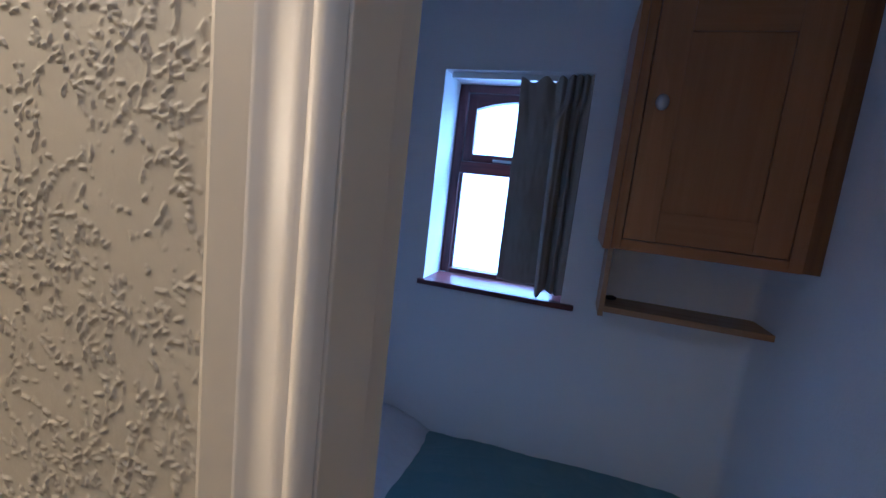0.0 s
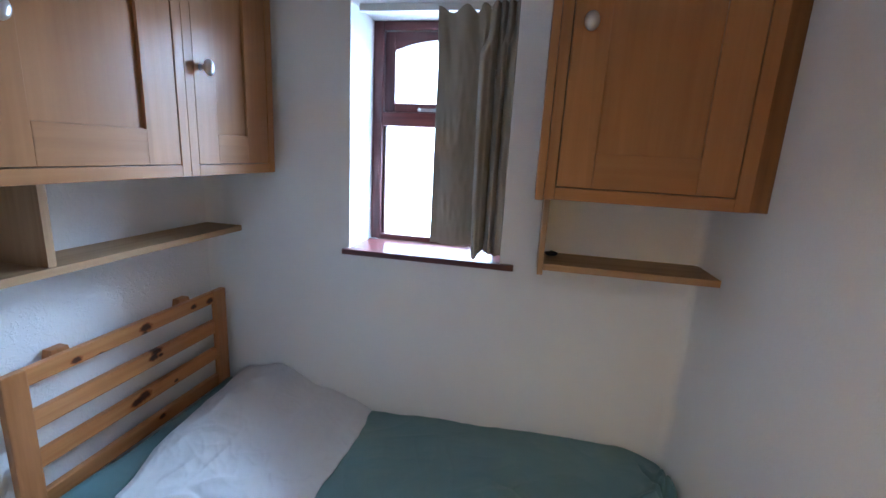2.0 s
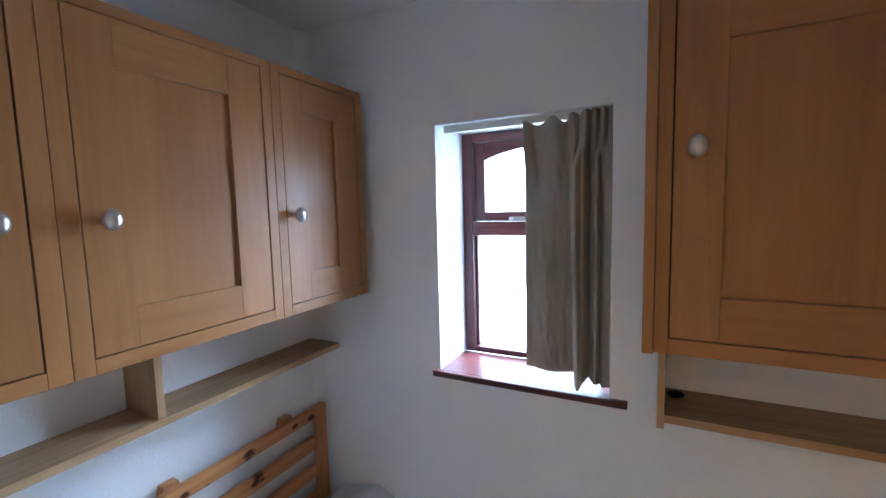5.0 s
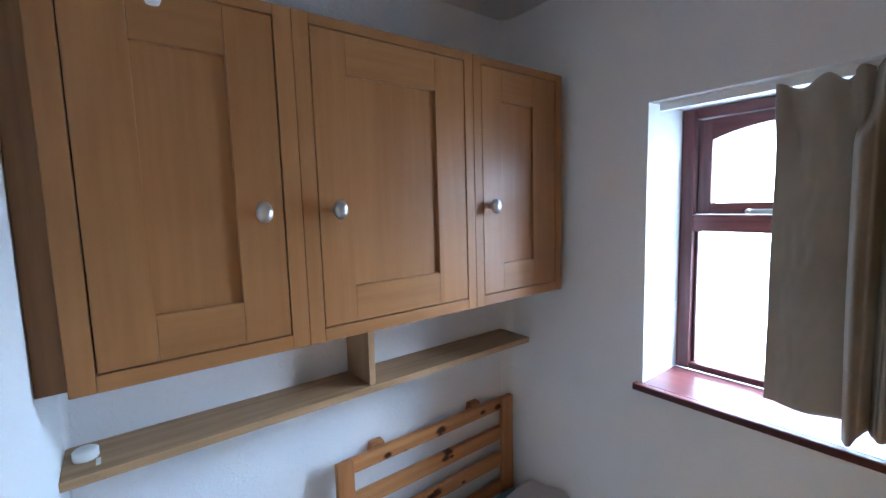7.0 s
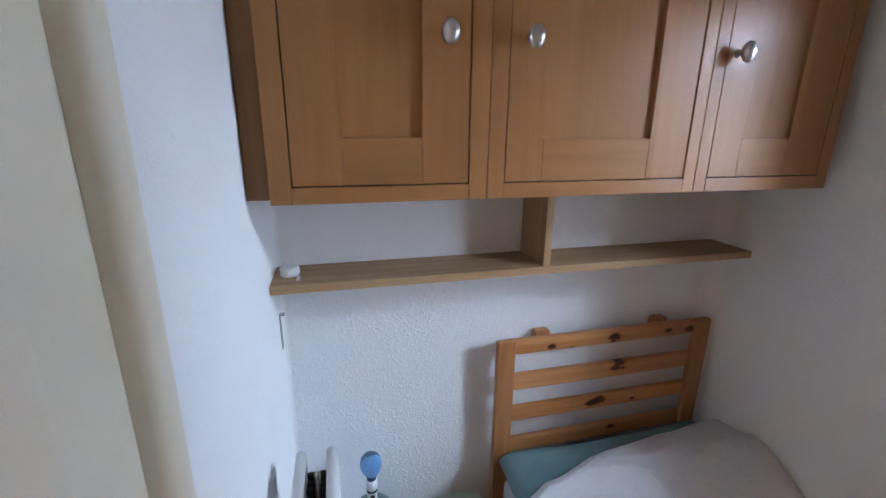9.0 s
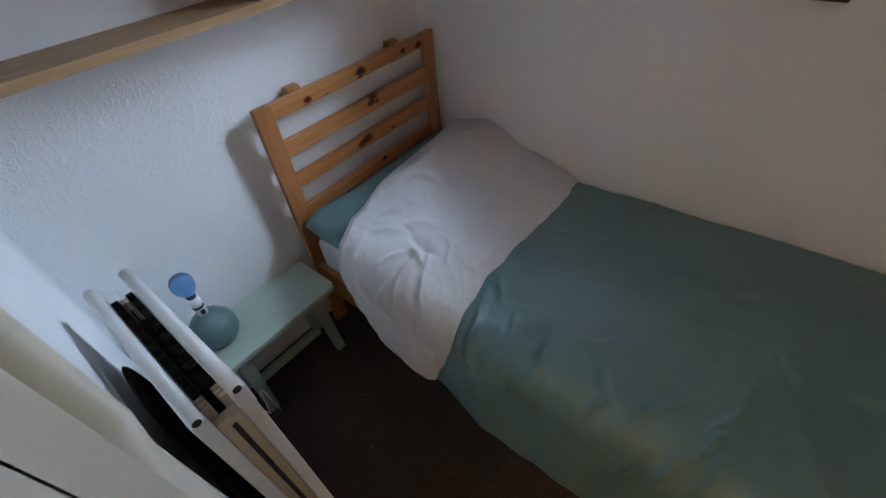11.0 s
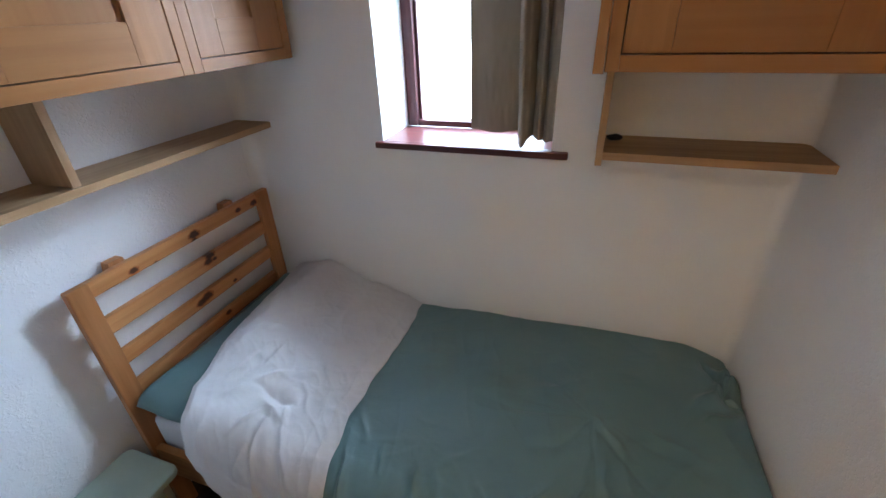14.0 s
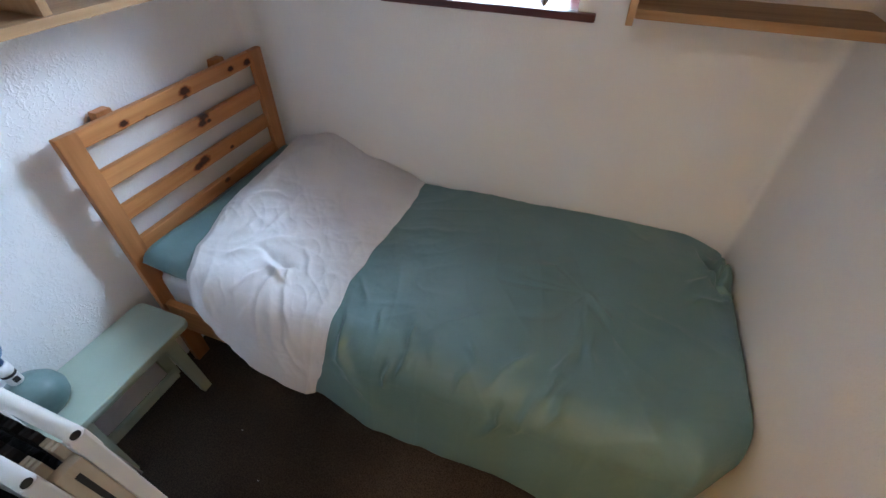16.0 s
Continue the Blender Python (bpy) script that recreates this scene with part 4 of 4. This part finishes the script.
# ---- door leaf folded back on the partition ----
LFX0, LFX1, LFY0, LFY1 = 0.813, 1.060, YS + 0.001, -1.352
leaf = thing("door_1", (LFX1, LFY0, FZ), "cream gloss panelled narrow door leaf folded back on the wall", "door", kind="structure")
PX0, PX1 = 0.850, 0.985
under(leaf, "stile", box(LFX0, PX0 - 0.032, LFY0, LFY1, FZ + 0.006, 1.98, 0.0015), EGGSHELL)
under(leaf, "stile", box(PX1 + 0.032, LFX1, LFY0, LFY1, FZ + 0.006, 1.98, 0.004), EGGSHELL)
for z0, z1 in ((FZ + 0.006, 0.22), (0.86, 1.075), (1.90, 1.98)):
    under(leaf, "rail", box(PX0 - 0.0318, PX1 + 0.0318, LFY0, LFY1 - 0.0005, z0, z1, 0.001), EGGSHELL)
for z0, z1 in ((0.22, 0.86), (1.075, 1.90)):
    pan = under(leaf, "panel", box(PX0 - 0.0316, PX1 + 0.0316, LFY0, LFY1 - 0.009, z0 + 0.0003, z1 - 0.0003), EGGSHELL)
    b = bmesh.new()
    ring = [(0.0, 0.0), (0.012, 0.002), (0.024, 0.006), (0.034, 0.011), (0.042, 0.0145), (0.050, 0.016), (0.056, 0.0155), (0.061, 0.0125), (0.0640, 0.007), (0.0652, 0.001), (0.0656, -0.0088)]
    loops = []
    for a, o in ring:
        a *= 0.76
        x0, x1, zz0, zz1 = PX0 - 0.0316 + a, PX1 + 0.0316 - a, z0 + 0.0004 + a, z1 - 0.0004 - a
        loops.append([b.verts.new(c) for c in ((x0, LFY1 + o, zz0), (x1, LFY1 + o, zz0), (x1, LFY1 + o, zz1), (x0, LFY1 + o, zz1))])
    for p_, q_ in zip(loops, loops[1:]):
        for k in range(4):
            b.faces.new((p_[k], p_[(k + 1) % 4], q_[(k + 1) % 4], q_[k]))
    bmesh.ops.recalc_face_normals(b, faces=b.faces)
    under(pan, "panel_moulding", b, EGGSHELL, smooth=True)
HKX, HKY, HKZ = 0.930, LFY1 - 0.009, 1.735
hook = under(leaf, "coat_hook", lathe([(0.017, 0), (0.017, 0.003), (0.012, 0.006), (0.007, 0.007), (0.006, 0.022)], pose(HKX, HKY, HKZ + 0.01, -90), 20), CHROME, "chrome double coat hook", True)
for s in (-1, 1):
    pts = []
    for k in range(15):
        a = math.pi * (0.0 + 1.0 * k / 14)
        pts.append((HKX + s * (0.004 + 0.024 * (1 - math.cos(a))), HKY + 0.020 + 0.010 * math.sin(a), HKZ + 0.012 - 0.028 * math.sin(a) + (0.008 if k > 12 else 0)))
    under(hook, "prong", tube(pts, [0.0046] * 8 + [0.0050, 0.0056, 0.0062, 0.0068, 0.0070, 0.0062, 0.0036], 14), CHROME, smooth=True)

# the other leaf stands open along the bed-foot wall
leaf = thing("door_2", (1.77, -1.36, FZ), "cream gloss panelled narrow door leaf standing open", "door", kind="structure")
for y0, y1 in ((-1.365, -1.315), (-1.135, -1.085)):
    under(leaf, "stile", box(1.768, 1.800, y0, y1, FZ + 0.006, 1.98, 0.004), EGGSHELL)
for z0, z1 in ((FZ + 0.006, 0.22), (0.86, 1.075), (1.90, 1.98)):
    under(leaf, "rail", box(1.769, 1.799, -1.3148, -1.1352, z0, z1, 0.001), EGGSHELL)
for z0, z1 in ((0.22, 0.86), (1.075, 1.90)):
    under(leaf, "panel", box(1.778, 1.792, -1.3148, -1.1352, z0 + 0.0003, z1 - 0.0003), EGGSHELL)

# ---- small things ----
pend = thing("pendant_light", (0.745, -1.200, ZC), "white plastic pendant lampholder on a flex, no shade", "ceiling light")
under(pend, "ceiling_rose", lathe([(0.045, 0.0), (0.043, -0.012), (0.030, -0.022), (0.006, -0.026)], pose(0.745, -1.200, ZC), 24), PLASTIC, smooth=True)
under(pend, "flex", tube([(0.745, -1.200, ZC - 0.02), (0.745, -1.200, 2.03)], 0.003, 8), PLASTIC)
under(pend, "lampholder", lathe([(0.006, 0.085), (0.013, 0.080), (0.016, 0.050), (0.024, 0.042), (0.0255, 0.026), (0.022, 0.018), (0.009, 0.015), (0.0075, 0.010), (0.0085, 0.002), (0.006, -0.004)],
                                pose(0.745, -1.200, 1.955), 24), PLASTIC, smooth=True)

tap = thing("plastic_cap", (0.130, -1.335, SH), "small white round plastic cap on the shelf", "cap")
under(tap, "body", lathe([(0.021, 0.0005), (0.0225, 0.003), (0.0225, 0.018), (0.019, 0.021), (0.010, 0.0215)], pose(0.130, -1.335, SH), 24), PLASTIC, smooth=True)
under(tap, "tab", box(0.150, 0.178, -1.318, -1.310, SH + 0.0005, SH + 0.003, 0.001), PLASTIC)
bk = thing("shelf_bracket", (0.066, -1.37, 1.06), "small grey metal angle bracket on the wall", "bracket")
under(bk, "plate", box(0.092, 0.106, YS + 0.0005, YS + 0.003, 1.035, 1.130, 0.0008), GALV)
under(bk, "flange", box(0.092, 0.106, YS + 0.003, YS + 0.014, 1.126, 1.130, 0.0008), GALV)
for z in (1.055, 1.10):
    under(bk, "screw", lathe([(0.003, 0), (0.002, 0.001)], pose(0.099, YS + 0.003, z, -90), 8), NICKEL)
cl = thing("crumpled_cloth", (1.345, -0.07, SH), "small crumpled black cloth on the short shelf", "cloth")
under(cl, "cloth", grid(24, 12, lambda u, v: (1.345 + 0.021 * math.cos(6.283 * u) * math.sin(3.1416 * v), -0.060 + 0.016 * math.sin(6.283 * u) * math.sin(3.1416 * v),
                                               SH + 0.0085 - 0.008 * math.cos(3.1416 * v) * (1 + 0.4 * noise.noise((u * 4, v * 4, 0))))), BLACK_CLOTH, smooth=True)
for x, y in ((0.45, -0.95), (0.60, -1.06)):
    tagged(part("lint_speck", box(x, x + 0.004, y, y + 0.003, FZ + 0.001, FZ + 0.003, 0.0008), PLASTIC), "tiny white speck of lint on the carpet", "lint", "carpet specks")

fx = thing("landing_light", (1.40, -2.06, ZC), "round white landing ceiling light", "ceiling light")
under(fx, "base", lathe([(0.09, 0.0), (0.09, -0.02), (0.03, -0.03)], pose(1.40, -2.06, ZC), 24), PLASTIC, smooth=True)
# unseen rose, flex and holder, added to carry the fill lamp
fx = thing("added_bulb_holder", (0.05, -1.75, ZC), "added bulb holder on a flex over the landing, out of view", "ceiling light")
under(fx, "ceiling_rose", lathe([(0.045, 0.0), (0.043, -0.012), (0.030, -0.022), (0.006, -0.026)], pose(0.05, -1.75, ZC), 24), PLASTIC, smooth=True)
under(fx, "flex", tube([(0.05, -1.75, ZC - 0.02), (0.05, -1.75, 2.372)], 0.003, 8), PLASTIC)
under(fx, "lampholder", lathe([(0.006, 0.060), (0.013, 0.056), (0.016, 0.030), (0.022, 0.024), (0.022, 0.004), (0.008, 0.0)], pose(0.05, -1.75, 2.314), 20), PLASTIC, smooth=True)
